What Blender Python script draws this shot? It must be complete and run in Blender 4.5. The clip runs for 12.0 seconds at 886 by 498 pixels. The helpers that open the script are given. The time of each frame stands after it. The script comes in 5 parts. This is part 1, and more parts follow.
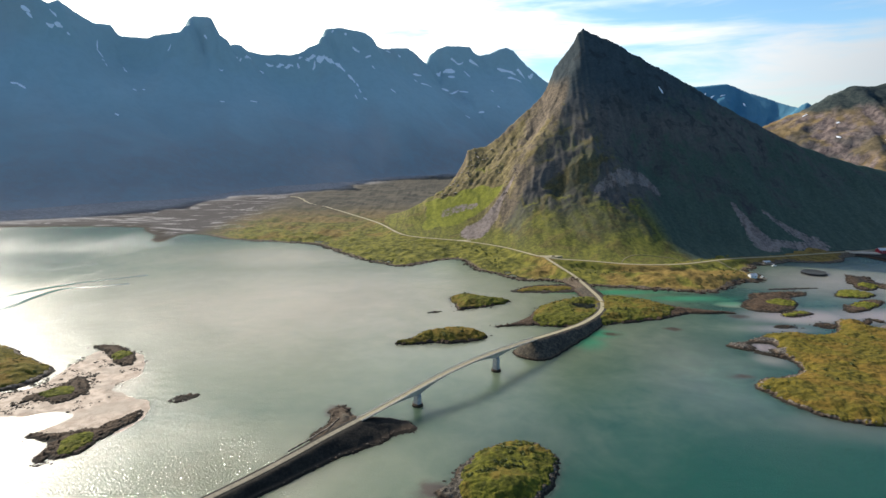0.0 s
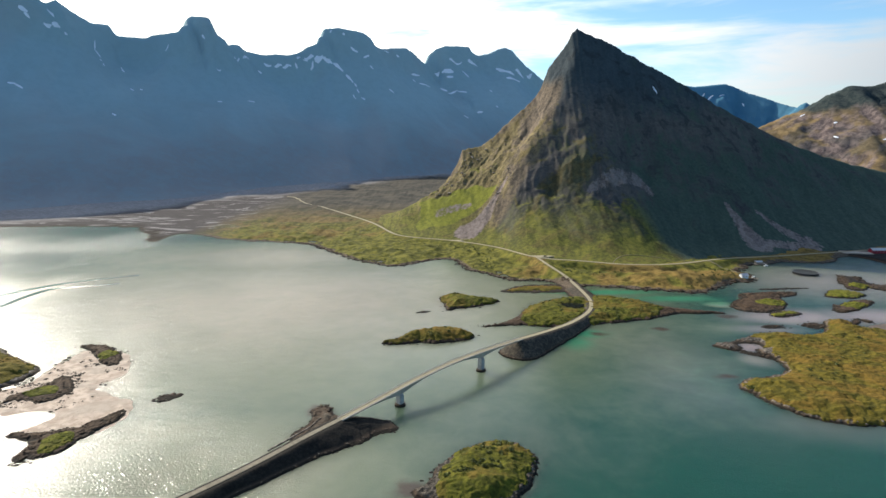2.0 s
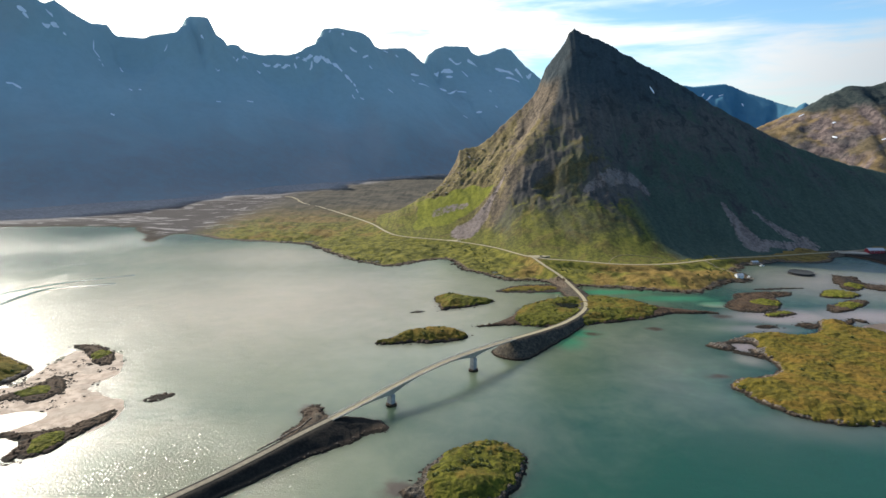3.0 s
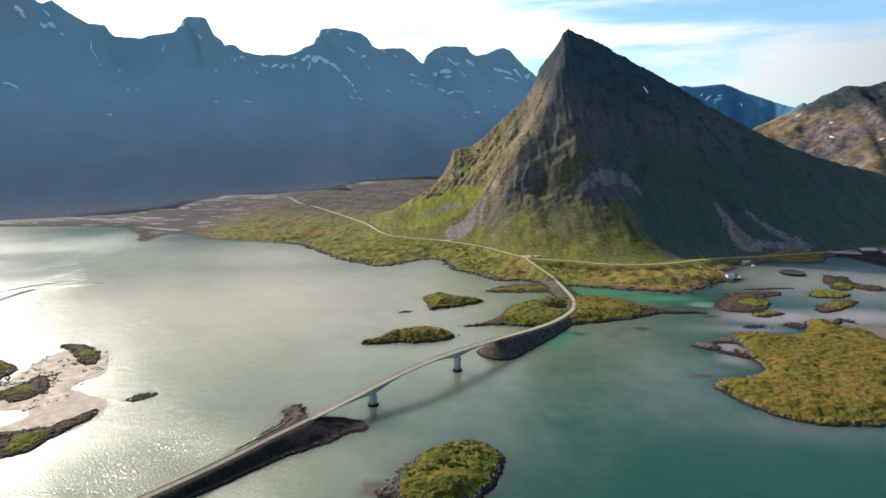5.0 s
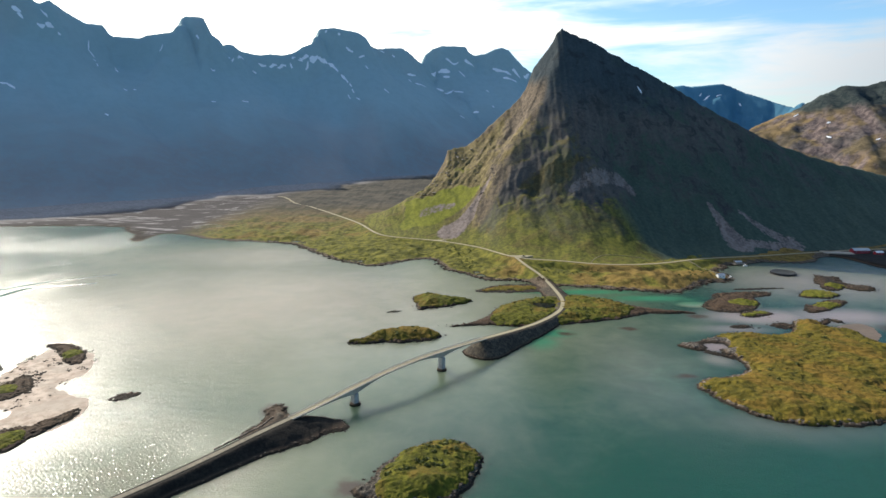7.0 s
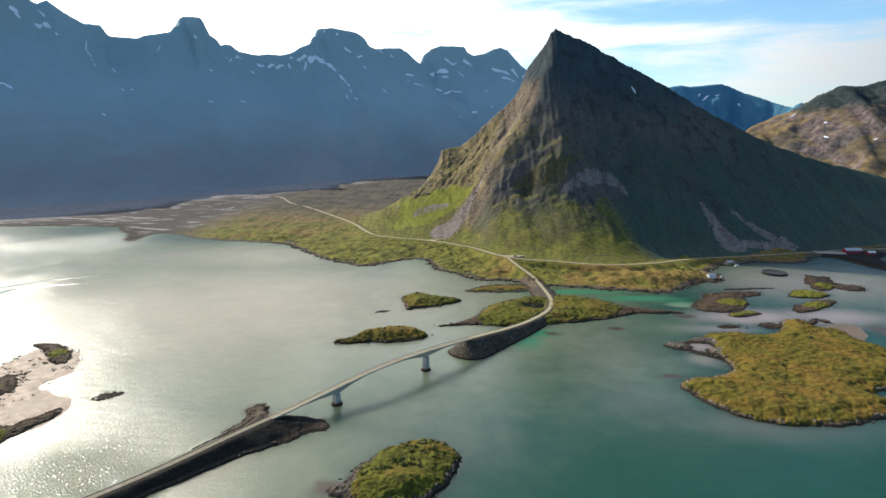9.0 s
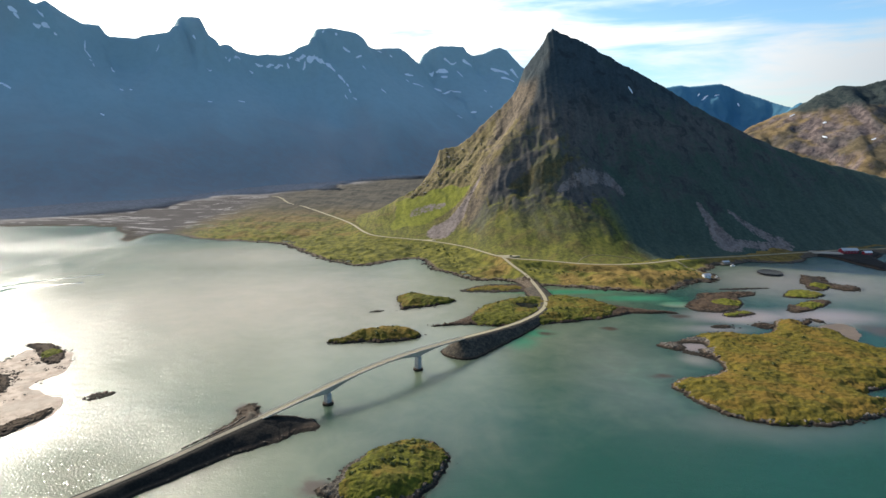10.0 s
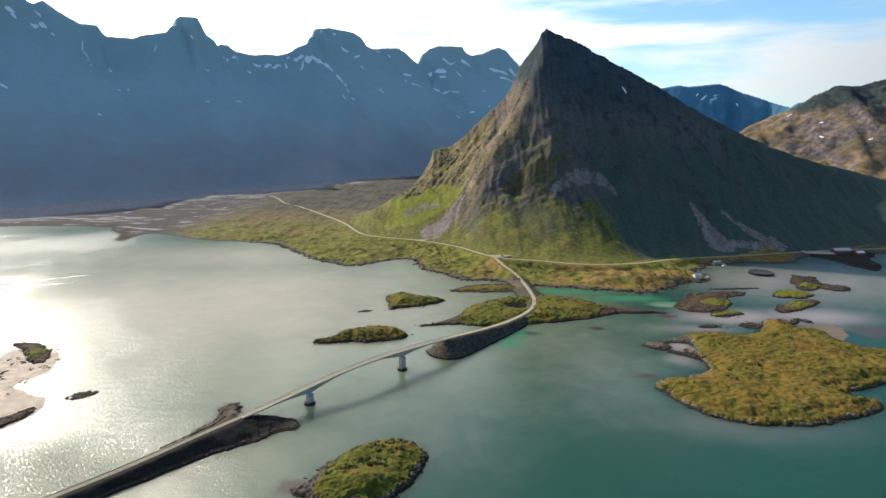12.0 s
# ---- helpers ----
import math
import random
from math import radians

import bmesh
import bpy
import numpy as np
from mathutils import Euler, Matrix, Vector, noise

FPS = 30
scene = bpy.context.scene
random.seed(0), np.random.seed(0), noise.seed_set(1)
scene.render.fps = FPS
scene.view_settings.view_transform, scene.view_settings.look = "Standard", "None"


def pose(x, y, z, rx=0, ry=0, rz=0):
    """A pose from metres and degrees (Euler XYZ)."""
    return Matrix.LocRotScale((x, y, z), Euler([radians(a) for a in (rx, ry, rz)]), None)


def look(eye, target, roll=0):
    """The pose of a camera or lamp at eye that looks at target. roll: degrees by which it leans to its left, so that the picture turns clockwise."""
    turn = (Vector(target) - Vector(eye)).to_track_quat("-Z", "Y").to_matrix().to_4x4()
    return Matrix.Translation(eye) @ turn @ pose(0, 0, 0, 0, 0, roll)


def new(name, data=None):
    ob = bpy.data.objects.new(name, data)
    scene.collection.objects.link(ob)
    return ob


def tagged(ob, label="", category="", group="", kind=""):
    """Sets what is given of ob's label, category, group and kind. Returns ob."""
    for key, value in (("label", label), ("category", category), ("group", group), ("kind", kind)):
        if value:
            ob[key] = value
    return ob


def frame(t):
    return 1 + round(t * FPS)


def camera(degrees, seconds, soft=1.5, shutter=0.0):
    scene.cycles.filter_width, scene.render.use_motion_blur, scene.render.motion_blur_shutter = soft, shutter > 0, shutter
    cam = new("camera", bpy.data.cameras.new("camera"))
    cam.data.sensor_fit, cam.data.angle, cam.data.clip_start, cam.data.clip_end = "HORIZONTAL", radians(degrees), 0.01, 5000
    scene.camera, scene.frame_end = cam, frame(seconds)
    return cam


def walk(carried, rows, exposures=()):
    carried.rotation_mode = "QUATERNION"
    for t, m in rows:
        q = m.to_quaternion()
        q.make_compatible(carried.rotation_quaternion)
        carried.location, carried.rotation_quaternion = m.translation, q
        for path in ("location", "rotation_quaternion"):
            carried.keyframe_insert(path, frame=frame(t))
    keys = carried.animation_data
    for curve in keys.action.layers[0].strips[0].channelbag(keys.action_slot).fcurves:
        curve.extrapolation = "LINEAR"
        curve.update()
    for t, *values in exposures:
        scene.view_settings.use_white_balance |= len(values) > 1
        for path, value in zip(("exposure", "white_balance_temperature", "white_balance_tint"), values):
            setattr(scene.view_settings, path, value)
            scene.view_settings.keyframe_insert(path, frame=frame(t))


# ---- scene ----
# camera: a drone that slides sideways 84 m in a straight line, 200 m over the sea
cam = camera(73.0, 12.0, soft=1.5)
EYE, SLIDE, BACK, SINK, TILT, TURN = 200.0, 84.23, -1.62, -0.45, -10.913, 0.430
STEPS = [(0.0, 0.0), (0.5, 0.0395), (1.0, 0.08), (1.5, 0.1201), (2.0, 0.161), (2.5, 0.203), (3.0, 0.2424), (5.0, 0.4115),
         (5.5, 0.4537), (6.0, 0.4961), (6.5, 0.538), (7.0, 0.5792), (9.0, 0.7474), (9.5, 0.7892), (10.0, 0.8312),
         (10.5, 0.8733), (11.0, 0.9149), (11.5, 0.9579), (12.0, 1.0)]
walk(cam, [(t, pose(SLIDE * s, BACK * s, EYE + SINK * s, 90 + TILT + 0.003 * s, 0, TURN * s)) for t, s in STEPS])

# ---- light ----
SUN_AZ, SUN_EL = -43.5, 32.0          # degrees, azimuth from +y towards +x
sun_dir = Vector((math.sin(radians(SUN_AZ)) * math.cos(radians(SUN_EL)), math.cos(radians(SUN_AZ)) * math.cos(radians(SUN_EL)), math.sin(radians(SUN_EL))))
sun = new("sun", bpy.data.lights.new("sun", "SUN"))
sun.data.energy, sun.data.angle, sun.data.color = 5.0, radians(0.6), (1.0, 0.93, 0.80)
sun.matrix_world = look(sun_dir * 1000, (0, 0, 0))
scene.view_settings.exposure = 0.32


class Tree:
    """Short hand for a node tree."""

    def __init__(self, tree):
        self.tree = tree
        tree.nodes.clear()

    def add(self, kind, ins=None, **props):
        node = self.tree.nodes.new(kind)
        if "operation" in props:
            node.operation = props["operation"]
        if "data_type" in props:
            node.data_type, node.blend_type = props["data_type"], props["blend_type"]
        if "interpolation_type" in props:
            node.interpolation_type = props["interpolation_type"]
        if "attribute_name" in props:
            node.attribute_name = props["attribute_name"]
        if "sky_type" in props:
            node.sky_type, node.sun_disc = props["sky_type"], False
            node.sun_elevation, node.sun_rotation, node.altitude = props["sun_elevation"], props["sun_rotation"], props["altitude"]
            node.air_density, node.dust_density, node.ozone_density = props["air_density"], props["dust_density"], props["ozone_density"]
        for key, value in (ins or {}).items():
            if isinstance(value, bpy.types.NodeSocket):
                self.tree.links.new(value, node.inputs[key])
            else:
                node.inputs[key].default_value = value
        return node

    def math(self, op, a, b=0.0):
        return self.add("ShaderNodeMath", {0: a, 1: b}, operation=op).outputs[0]

    def mix(self, fac, a, b, blend="MIX"):
        n = self.add("ShaderNodeMix", data_type="RGBA", blend_type=blend)
        for i, v in ((0, fac), (6, a), (7, b)):
            if isinstance(v, bpy.types.NodeSocket):
                self.tree.links.new(v, n.inputs[i])
            else:
                n.inputs[i].default_value = v if i == 0 else (*v[:3], 1)
        return n.outputs[2]

    def ramp(self, fac, lo, hi, to0=0.0, to1=1.0):
        return self.add("ShaderNodeMapRange", {0: fac, 1: lo, 2: hi, 3: to0, 4: to1}, interpolation_type="SMOOTHSTEP").outputs[0]

    def noise(self, vec, scale, detail=4.0, rough=0.55, distort=0.0):
        return self.add("ShaderNodeTexNoise", {"Vector": vec, "Scale": scale, "Detail": detail, "Roughness": rough, "Distortion": distort}).outputs[0]


def make_world():
    w = bpy.data.worlds.new("sky")
    w.use_nodes = True
    scene.world = w
    t = Tree(w.node_tree)
    sky = t.add("ShaderNodeTexSky", sky_type="NISHITA", sun_disc=False, sun_elevation=radians(SUN_EL), sun_rotation=radians(SUN_AZ % 360),
                altitude=100.0, air_density=1.0, dust_density=0.5, ozone_density=2.5)
    co = t.add("ShaderNodeTexCoord").outputs["Generated"]
    xyz = t.add("ShaderNodeSeparateXYZ", {0: co})
    az = t.math("ARCTAN2", xyz.outputs[0], xyz.outputs[1])
    z = xyz.outputs[2]
    # thin streaky cloud: stretched along the horizon, thinning out overhead
    vec = t.add("ShaderNodeCombineXYZ", {0: t.math("MULTIPLY", az, 1.6), 1: t.math("MULTIPLY", z, 11.0), 2: CLOUD_SEED}).outputs[0]
    n = t.noise(vec, 1.7, 7.0, 0.55, 0.35)
    toward = t.add("ShaderNodeVectorMath", {0: co, 1: tuple(sun_dir)}, operation="DOT_PRODUCT").outputs["Value"]
    glow = t.math("POWER", t.math("MAXIMUM", toward, 0.0), 2.6)
    thin = t.ramp(z, 0.1, 0.7, 0.0, 0.2)
    cover = t.ramp(t.math("SUBTRACT", t.math("ADD", n, t.math("MULTIPLY", glow, 0.25)), thin), 0.42, 0.68)
    ahead = t.ramp(toward, -0.3, 0.45)
    cloud = t.mix(glow, t.mix(ahead, (1.6, 1.9, 2.3), (5.6, 6.0, 6.4)), (40.0, 37.0, 32.0))
    clear_sky = t.mix(1.0, sky.outputs[0], (1.05, 1.3, 1.42), "MULTIPLY")
    mixed = t.mix(t.math("MULTIPLY", cover, 0.92), clear_sky, cloud)
    bg = t.add("ShaderNodeBackground", {0: mixed, 1: 0.10})
    t.add("ShaderNodeOutputWorld", {0: bg.outputs[0]})


CLOUD_SEED = 4.0
make_world()

# ---- materials ----


def material(name):
    m = bpy.data.materials.new(name)
    m.use_nodes = True
    t = Tree(m.node_tree)
    bsdf = t.add("ShaderNodeBsdfPrincipled")
    t.add("ShaderNodeOutputMaterial", {0: bsdf.outputs[0]})
    t.bsdf = bsdf
    t.pos = t.add("ShaderNodeNewGeometry").outputs["Position"]
    return m, t


def link(t, socket, value):
    if isinstance(value, bpy.types.NodeSocket):
        t.tree.links.new(value, t.bsdf.inputs[socket])
    else:
        t.bsdf.inputs[socket].default_value = value


def bump(t, height, distance, strength=1.0):
    link(t, "Normal", t.add("ShaderNodeBump", {"Strength": strength, "Distance": distance, "Height": height}).outputs[0])


def plain(name, colour, rough=0.7, metal=0.0, grain=0.25, size=2.0, relief=0.05):
    m, t = material(name)
    a = t.noise(t.pos, 1.0 / size, 6.0, 0.6)
    b = t.noise(t.pos, 0.13 / size, 3.0)
    k = t.ramp(t.math("ADD", t.math("MULTIPLY", a, 0.6), t.math("MULTIPLY", b, 0.4)), 0.3, 0.7)
    dark = tuple(c * (1 - grain) for c in colour)
    light = tuple(min(1, c * (1 + grain)) for c in colour)
    link(t, "Base Color", t.mix(k, dark, light))
    link(t, "Roughness", rough)
    link(t, "Metallic", metal)
    bump(t, a, relief)
    return m


def rock_material(name, dark, light, size=3.0, relief=0.5, wet=True, lichen=0.0):
    m, t = material(name)
    a = t.noise(t.pos, 1.0 / size, 8.0, 0.65, 0.4)
    b = t.noise(t.pos, 0.17 / size, 4.0, 0.55)
    c = t.mix(t.ramp(a, 0.38, 0.74), dark, light)
    c = t.mix(t.math("MULTIPLY", t.ramp(b, 0.5, 0.65), 0.5), c, tuple(v * 0.55 for v in dark))
    if lichen:
        c = t.mix(t.math("MULTIPLY", t.ramp(t.noise(t.pos, 0.5 / size, 6.0, 0.7), 0.52, 0.62), lichen), c, (0.16, 0.15, 0.05))
    if wet:   # a band of wrack and wet stone at the tide line
        z = t.add("ShaderNodeSeparateXYZ", {0: t.pos}).outputs[2]
        edge = t.math("ADD", z, t.math("MULTIPLY", a, 0.8))
        c = t.mix(t.math("MULTIPLY", t.ramp(edge, 1.5, 2.9, 1.0, 0.0), 0.85), c, (0.075, 0.05, 0.032))
        c = t.mix(t.ramp(edge, 1.0, 1.8, 1.0, 0.0), c, (0.02, 0.016, 0.011))
    link(t, "Base Color", c)
    link(t, "Roughness", 0.9)
    link(t, "Specular IOR Level", 0.18)
    bump(t, a, relief)
    return m


def turf_material(name, greens, heath, bright, size=6.0, heath_lo=0.46):
    m, t = material(name)
    a = t.noise(t.pos, 1.0 / size, 8.0, 0.65)
    b = t.noise(t.pos, 0.16 / size, 5.0, 0.6, 0.5)
    g = t.noise(t.pos, 0.42, 8.0, 0.72, 0.6)
    c = t.mix(t.ramp(a, 0.35, 0.65), greens, bright)
    c = t.mix(t.math("MULTIPLY", t.ramp(b, heath_lo, heath_lo + 0.14), 0.9), c, heath)
    patches = t.noise(t.pos, 0.11, 5.0, 0.6, 0.9)
    c = t.mix(t.math("MULTIPLY", t.ramp(patches, 0.52, 0.64), 0.6), c, tuple(v * 0.62 for v in greens))
    c = t.mix(t.math("MULTIPLY", t.ramp(g, 0.54, 0.66), 0.55), c, tuple(v * 0.36 for v in greens))
    c = t.mix(t.math("MULTIPLY", t.ramp(g, 0.42, 0.32), 0.3), c, tuple(min(1, v * 1.3) for v in bright))
    link(t, "Base Color", c)
    link(t, "Roughness", 0.95)
    link(t, "Specular IOR Level", 0.1)
    bump(t, t.math("ADD", g, t.math("MULTIPLY", a, 1.5)), 0.5)
    return m


M_ROCK = rock_material("shore_rock", (0.026, 0.022, 0.018), (0.34, 0.295, 0.24), 2.2, 0.6)
M_SHORE = rock_material("dark_shore_rock", (0.018, 0.016, 0.013), (0.18, 0.152, 0.118), 2.2, 0.6)
M_WRACK = rock_material("weedy_skerry_rock", (0.022, 0.014, 0.008), (0.125, 0.076, 0.042), 1.4, 0.4)
M_CRAG = rock_material("dry_pale_rock", (0.12, 0.10, 0.08), (0.48, 0.42, 0.34), 4.0, 0.6, wet=False)
M_FILL = rock_material("stone_fill", (0.013, 0.011, 0.009), (0.034, 0.029, 0.021), 1.6, 0.3)
M_FILL_PALE = rock_material("brown_stone_fill", (0.036, 0.031, 0.024), (0.118, 0.096, 0.068), 2.6, 0.25)
M_TURF = turf_material("island_turf", (0.066, 0.060, 0.012), (0.155, 0.098, 0.020), (0.145, 0.112, 0.017))
M_TURF_GREEN = turf_material("lush_turf", (0.050, 0.054, 0.010), (0.130, 0.092, 0.018), (0.125, 0.122, 0.016), 5.0, 0.47)
M_TURF_BRIGHT = turf_material("skerry_turf", (0.074, 0.080, 0.014), (0.13, 0.108, 0.022), (0.150, 0.148, 0.020), 4.0, 0.5)
M_TRACK = plain("dirt_track", (0.19, 0.155, 0.09), 0.9, 0.0, 0.3, 2.0, 0.03)
M_OLDROAD = plain("worn_road", (0.175, 0.152, 0.105), 0.9, 0.0, 0.3, 2.5, 0.02)
M_ROAD = plain("road_asphalt", (0.285, 0.245, 0.150), 0.85, 0.0, 0.15, 3.0, 0.01)
M_CONCRETE = plain("bridge_concrete", (0.38, 0.34, 0.28), 0.85, 0.0, 0.2, 4.0, 0.03)
M_STEEL = plain("galvanised_steel", (0.24, 0.235, 0.22), 0.6, 0.4, 0.15, 1.0, 0.0)


def sand_material():
    m, t = material("wet_shell_sand")
    a = t.noise(t.pos, 0.12, 7.0, 0.62, 0.5)
    b = t.noise(t.pos, 0.035, 4.0, 0.55, 0.8)
    wet = t.ramp(b, 0.46, 0.58)
    c = t.mix(t.ramp(a, 0.35, 0.65), (0.34, 0.262, 0.20), (0.56, 0.455, 0.36))
    c = t.mix(t.math("MULTIPLY", wet, 0.6), c, (0.19, 0.145, 0.105))
    c = t.mix(t.math("MULTIPLY", t.ramp(t.noise(t.pos, 0.5, 6.0, 0.7), 0.6, 0.68), 0.8), c, (0.06, 0.045, 0.03))
    link(t, "Base Color", c)
    link(t, "Roughness", t.ramp(wet, 0.0, 1.0, 0.9, 0.72))
    link(t, "Specular IOR Level", 0.25)
    bump(t, a, 0.08)
    return m


M_SAND = sand_material()
M_WETSAND = plain("wet_tan_sand", (0.135, 0.098, 0.066), 0.6, 0.0, 0.25, 5.0, 0.05)
M_SNOW = plain("old_snow", (0.82, 0.85, 0.9), 0.7, 0.0, 0.08, 20.0, 0.2)
M_LEAF = plain("shrub_leaf", (0.115, 0.125, 0.026), 0.8, 0.0, 0.5, 1.0, 0.0)
M_WHITE = plain("white_paint", (0.75, 0.75, 0.73), 0.6, 0.0, 0.06, 2.0, 0.01)
M_RED = plain("red_paint", (0.26, 0.018, 0.03), 0.6, 0.0, 0.15, 2.0, 0.01)
M_ZINC = plain("pale_roof_metal", (0.45, 0.46, 0.47), 0.6, 0.1, 0.12, 2.0, 0.02)
M_TIMBER = plain("weathered_timber", (0.20, 0.165, 0.125), 0.85, 0.0, 0.3, 1.0, 0.03)
M_DARKGLASS = plain("window_glass", (0.03, 0.035, 0.04), 0.1, 0.0, 0.1, 2.0, 0.0)
M_BLACK = plain("black_plastic", (0.02, 0.02, 0.022), 0.5, 0.0, 0.3, 1.0, 0.0)


M_NET = plain("dark_net", (0.014, 0.019, 0.021), 0.9, 0.0, 0.3, 1.5, 0.0)


def land_material():
    """Heath, grass, mud and shore stones of the mainland, by height above the sea and by painted flats."""
    m, t = material("mainland_ground")
    z = t.add("ShaderNodeSeparateXYZ", {0: t.pos}).outputs[2]
    a = t.noise(t.pos, 0.09, 8.0, 0.62, 0.3)
    b = t.noise(t.pos, 0.017, 5.0, 0.6, 0.6)
    g = t.noise(t.pos, 0.22, 8.0, 0.72, 0.5)
    grass = t.mix(t.ramp(a, 0.36, 0.64), (0.068, 0.070, 0.016), (0.172, 0.158, 0.028))
    heath = t.mix(t.ramp(a, 0.36, 0.64), (0.115, 0.078, 0.022), (0.23, 0.155, 0.045))
    dry = t.add("ShaderNodeAttribute", attribute_name="dry").outputs["Fac"]
    c = t.mix(t.ramp(t.math("ADD", b, t.math("MULTIPLY", t.math("SUBTRACT", dry, 0.5), 0.5)), 0.42, 0.6), grass, heath)
    c = t.mix(t.math("MULTIPLY", t.ramp(g, 0.53, 0.66), t.math("MULTIPLY", t.math("SUBTRACT", 1.0, t.add("ShaderNodeAttribute", attribute_name="far").outputs["Fac"]), 0.42)), c, (0.028, 0.032, 0.008))
    far = t.add("ShaderNodeAttribute", attribute_name="far").outputs["Fac"]
    # far plain painted darker and greyer, for shade lying across it
    c = t.mix(far, c, t.mix(t.ramp(b, 0.4, 0.6), (0.046, 0.044, 0.036), (0.086, 0.076, 0.058)))
    long = t.add("ShaderNodeMapping", {0: t.pos, 3: (0.006, 0.016, 0.1)}).outputs[0]
    mud = t.mix(t.ramp(t.noise(long, 1.0, 7.0, 0.62, 2.2), 0.53, 0.62), (0.052, 0.046, 0.046), (0.22, 0.208, 0.204))
    c = t.mix(t.add("ShaderNodeAttribute", attribute_name="mud").outputs["Fac"], c, mud)
    # haze painted as a pale tone on the shaded ground below the range
    foot_haze = t.add("ShaderNodeAttribute", attribute_name="foot_haze").outputs["Fac"]
    c = t.mix(t.math("MULTIPLY", foot_haze, 0.9), c, t.mix(t.ramp(a, 0.38, 0.62), (0.27, 0.25, 0.24), (0.36, 0.34, 0.328)))
    shore = t.add("ShaderNodeAttribute", attribute_name="shore").outputs["Fac"]
    fine = t.noise(t.pos, 0.6, 6.0, 0.7)
    c = t.mix(t.ramp(t.math("ADD", shore, t.math("MULTIPLY", t.math("SUBTRACT", g, 0.5), 1.6)), 0.45, 0.62), c, t.mix(t.ramp(fine, 0.4, 0.6), (0.045, 0.036, 0.026), (0.155, 0.12, 0.088)))
    c = t.mix(t.ramp(t.math("ADD", z, t.math("MULTIPLY", fine, 1.0)), 0.7, 1.3, 1.0, 0.0), c, (0.024, 0.019, 0.013))
    link(t, "Base Color", c)
    link(t, "Roughness", 0.95)
    link(t, "Specular IOR Level", 0.1)
    bump(t, t.math("ADD", g, t.math("MULTIPLY", a, 4.0)), 0.5)
    return m


def peak_material():
    """Dark rock with fine fall-line streaks, browner to the west with sunlight painted in, shade painted in to the
    east, turf on the lower and gentler ground, pale scree.
    """
    m, t = material("peak_rock")
    geo = t.add("ShaderNodeNewGeometry")
    nz = t.add("ShaderNodeSeparateXYZ", {0: geo.outputs["Normal"]}).outputs[2]
    z = t.add("ShaderNodeSeparateXYZ", {0: t.pos}).outputs[2]
    run = t.add("ShaderNodeAttribute", attribute_name="run").outputs["Fac"]
    down = t.add("ShaderNodeAttribute", attribute_name="down").outputs["Fac"]
    dry = t.add("ShaderNodeAttribute", attribute_name="dry").outputs["Fac"]
    flow = t.add("ShaderNodeCombineXYZ", {0: run, 1: t.math("MULTIPLY", down, 0.22), 2: 0.0}).outputs[0]
    streak = t.noise(flow, 0.05, 7.0, 0.6, 0.9)
    speck = t.noise(t.pos, 0.16, 9.0, 0.68, 0.4)
    a = t.math("ADD", t.math("MULTIPLY", streak, 0.4), t.math("MULTIPLY", speck, 0.6))
    b = t.noise(t.pos, 0.011, 6.0, 0.6, 0.6)
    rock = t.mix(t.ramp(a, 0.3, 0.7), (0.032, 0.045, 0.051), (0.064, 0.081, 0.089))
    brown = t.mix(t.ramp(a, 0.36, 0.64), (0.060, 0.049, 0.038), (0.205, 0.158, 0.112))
    sunlit_dry = t.math("ADD", dry, t.math("MULTIPLY", t.math("SUBTRACT", b, 0.5), 0.7))
    mid = t.noise(t.pos, 0.03, 5.0, 0.6, 0.8)
    belt = t.math("ADD", z, t.math("MULTIPLY", t.math("SUBTRACT", b, 0.5), 160.0))
    rust = t.mix(t.ramp(a, 0.3, 0.7), (0.062, 0.054, 0.050), (0.155, 0.130, 0.110))
    rock = t.mix(t.math("MULTIPLY", t.ramp(belt, 300.0, 210.0), 0.8), rock, rust)
    rock = t.mix(t.math("MULTIPLY", t.ramp(mid, 0.48, 0.36), 0.6), rock, (0.026, 0.030, 0.032))
    # brown rock and moss, also lightened as if the sun lit them
    rock = t.mix(t.ramp(sunlit_dry, 0.3, 0.8), rock, brown)
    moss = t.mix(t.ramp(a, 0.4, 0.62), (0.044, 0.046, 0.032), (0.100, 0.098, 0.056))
    moss = t.mix(t.ramp(sunlit_dry, 0.3, 0.8), moss, t.mix(t.ramp(a, 0.38, 0.62), (0.082, 0.066, 0.034), (0.225, 0.178, 0.082)))
    grass = t.mix(t.ramp(a, 0.38, 0.64), (0.060, 0.064, 0.016), (0.172, 0.164, 0.028))
    low = t.math("SUBTRACT", t.math("ADD", nz, t.math("MULTIPLY", t.math("SUBTRACT", b, 0.5), 0.6)), t.math("MULTIPLY", z, 0.0012))
    green = t.mix(t.ramp(low, 0.60, 0.86), moss, grass)
    green = t.mix(t.math("MULTIPLY", t.ramp(mid, 0.5, 0.62), 0.55), green, t.mix(t.ramp(a, 0.38, 0.64), (0.060, 0.046, 0.018), (0.150, 0.112, 0.040)))
    fresh = t.add("ShaderNodeAttribute", attribute_name="fresh").outputs["Fac"]
    green = t.mix(t.ramp(t.math("ADD", fresh, t.math("MULTIPLY", t.math("SUBTRACT", mid, 0.5), 1.2)), 0.3, 0.8), green, t.mix(t.ramp(a, 0.36, 0.64), (0.105, 0.115, 0.018), (0.225, 0.225, 0.028)))
    shade_heather = t.mix(t.ramp(a, 0.3, 0.7), (0.032, 0.050, 0.040), (0.072, 0.100, 0.072))
    # east side painted dark where the peak's own shade lies
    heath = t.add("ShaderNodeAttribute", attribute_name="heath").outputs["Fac"]
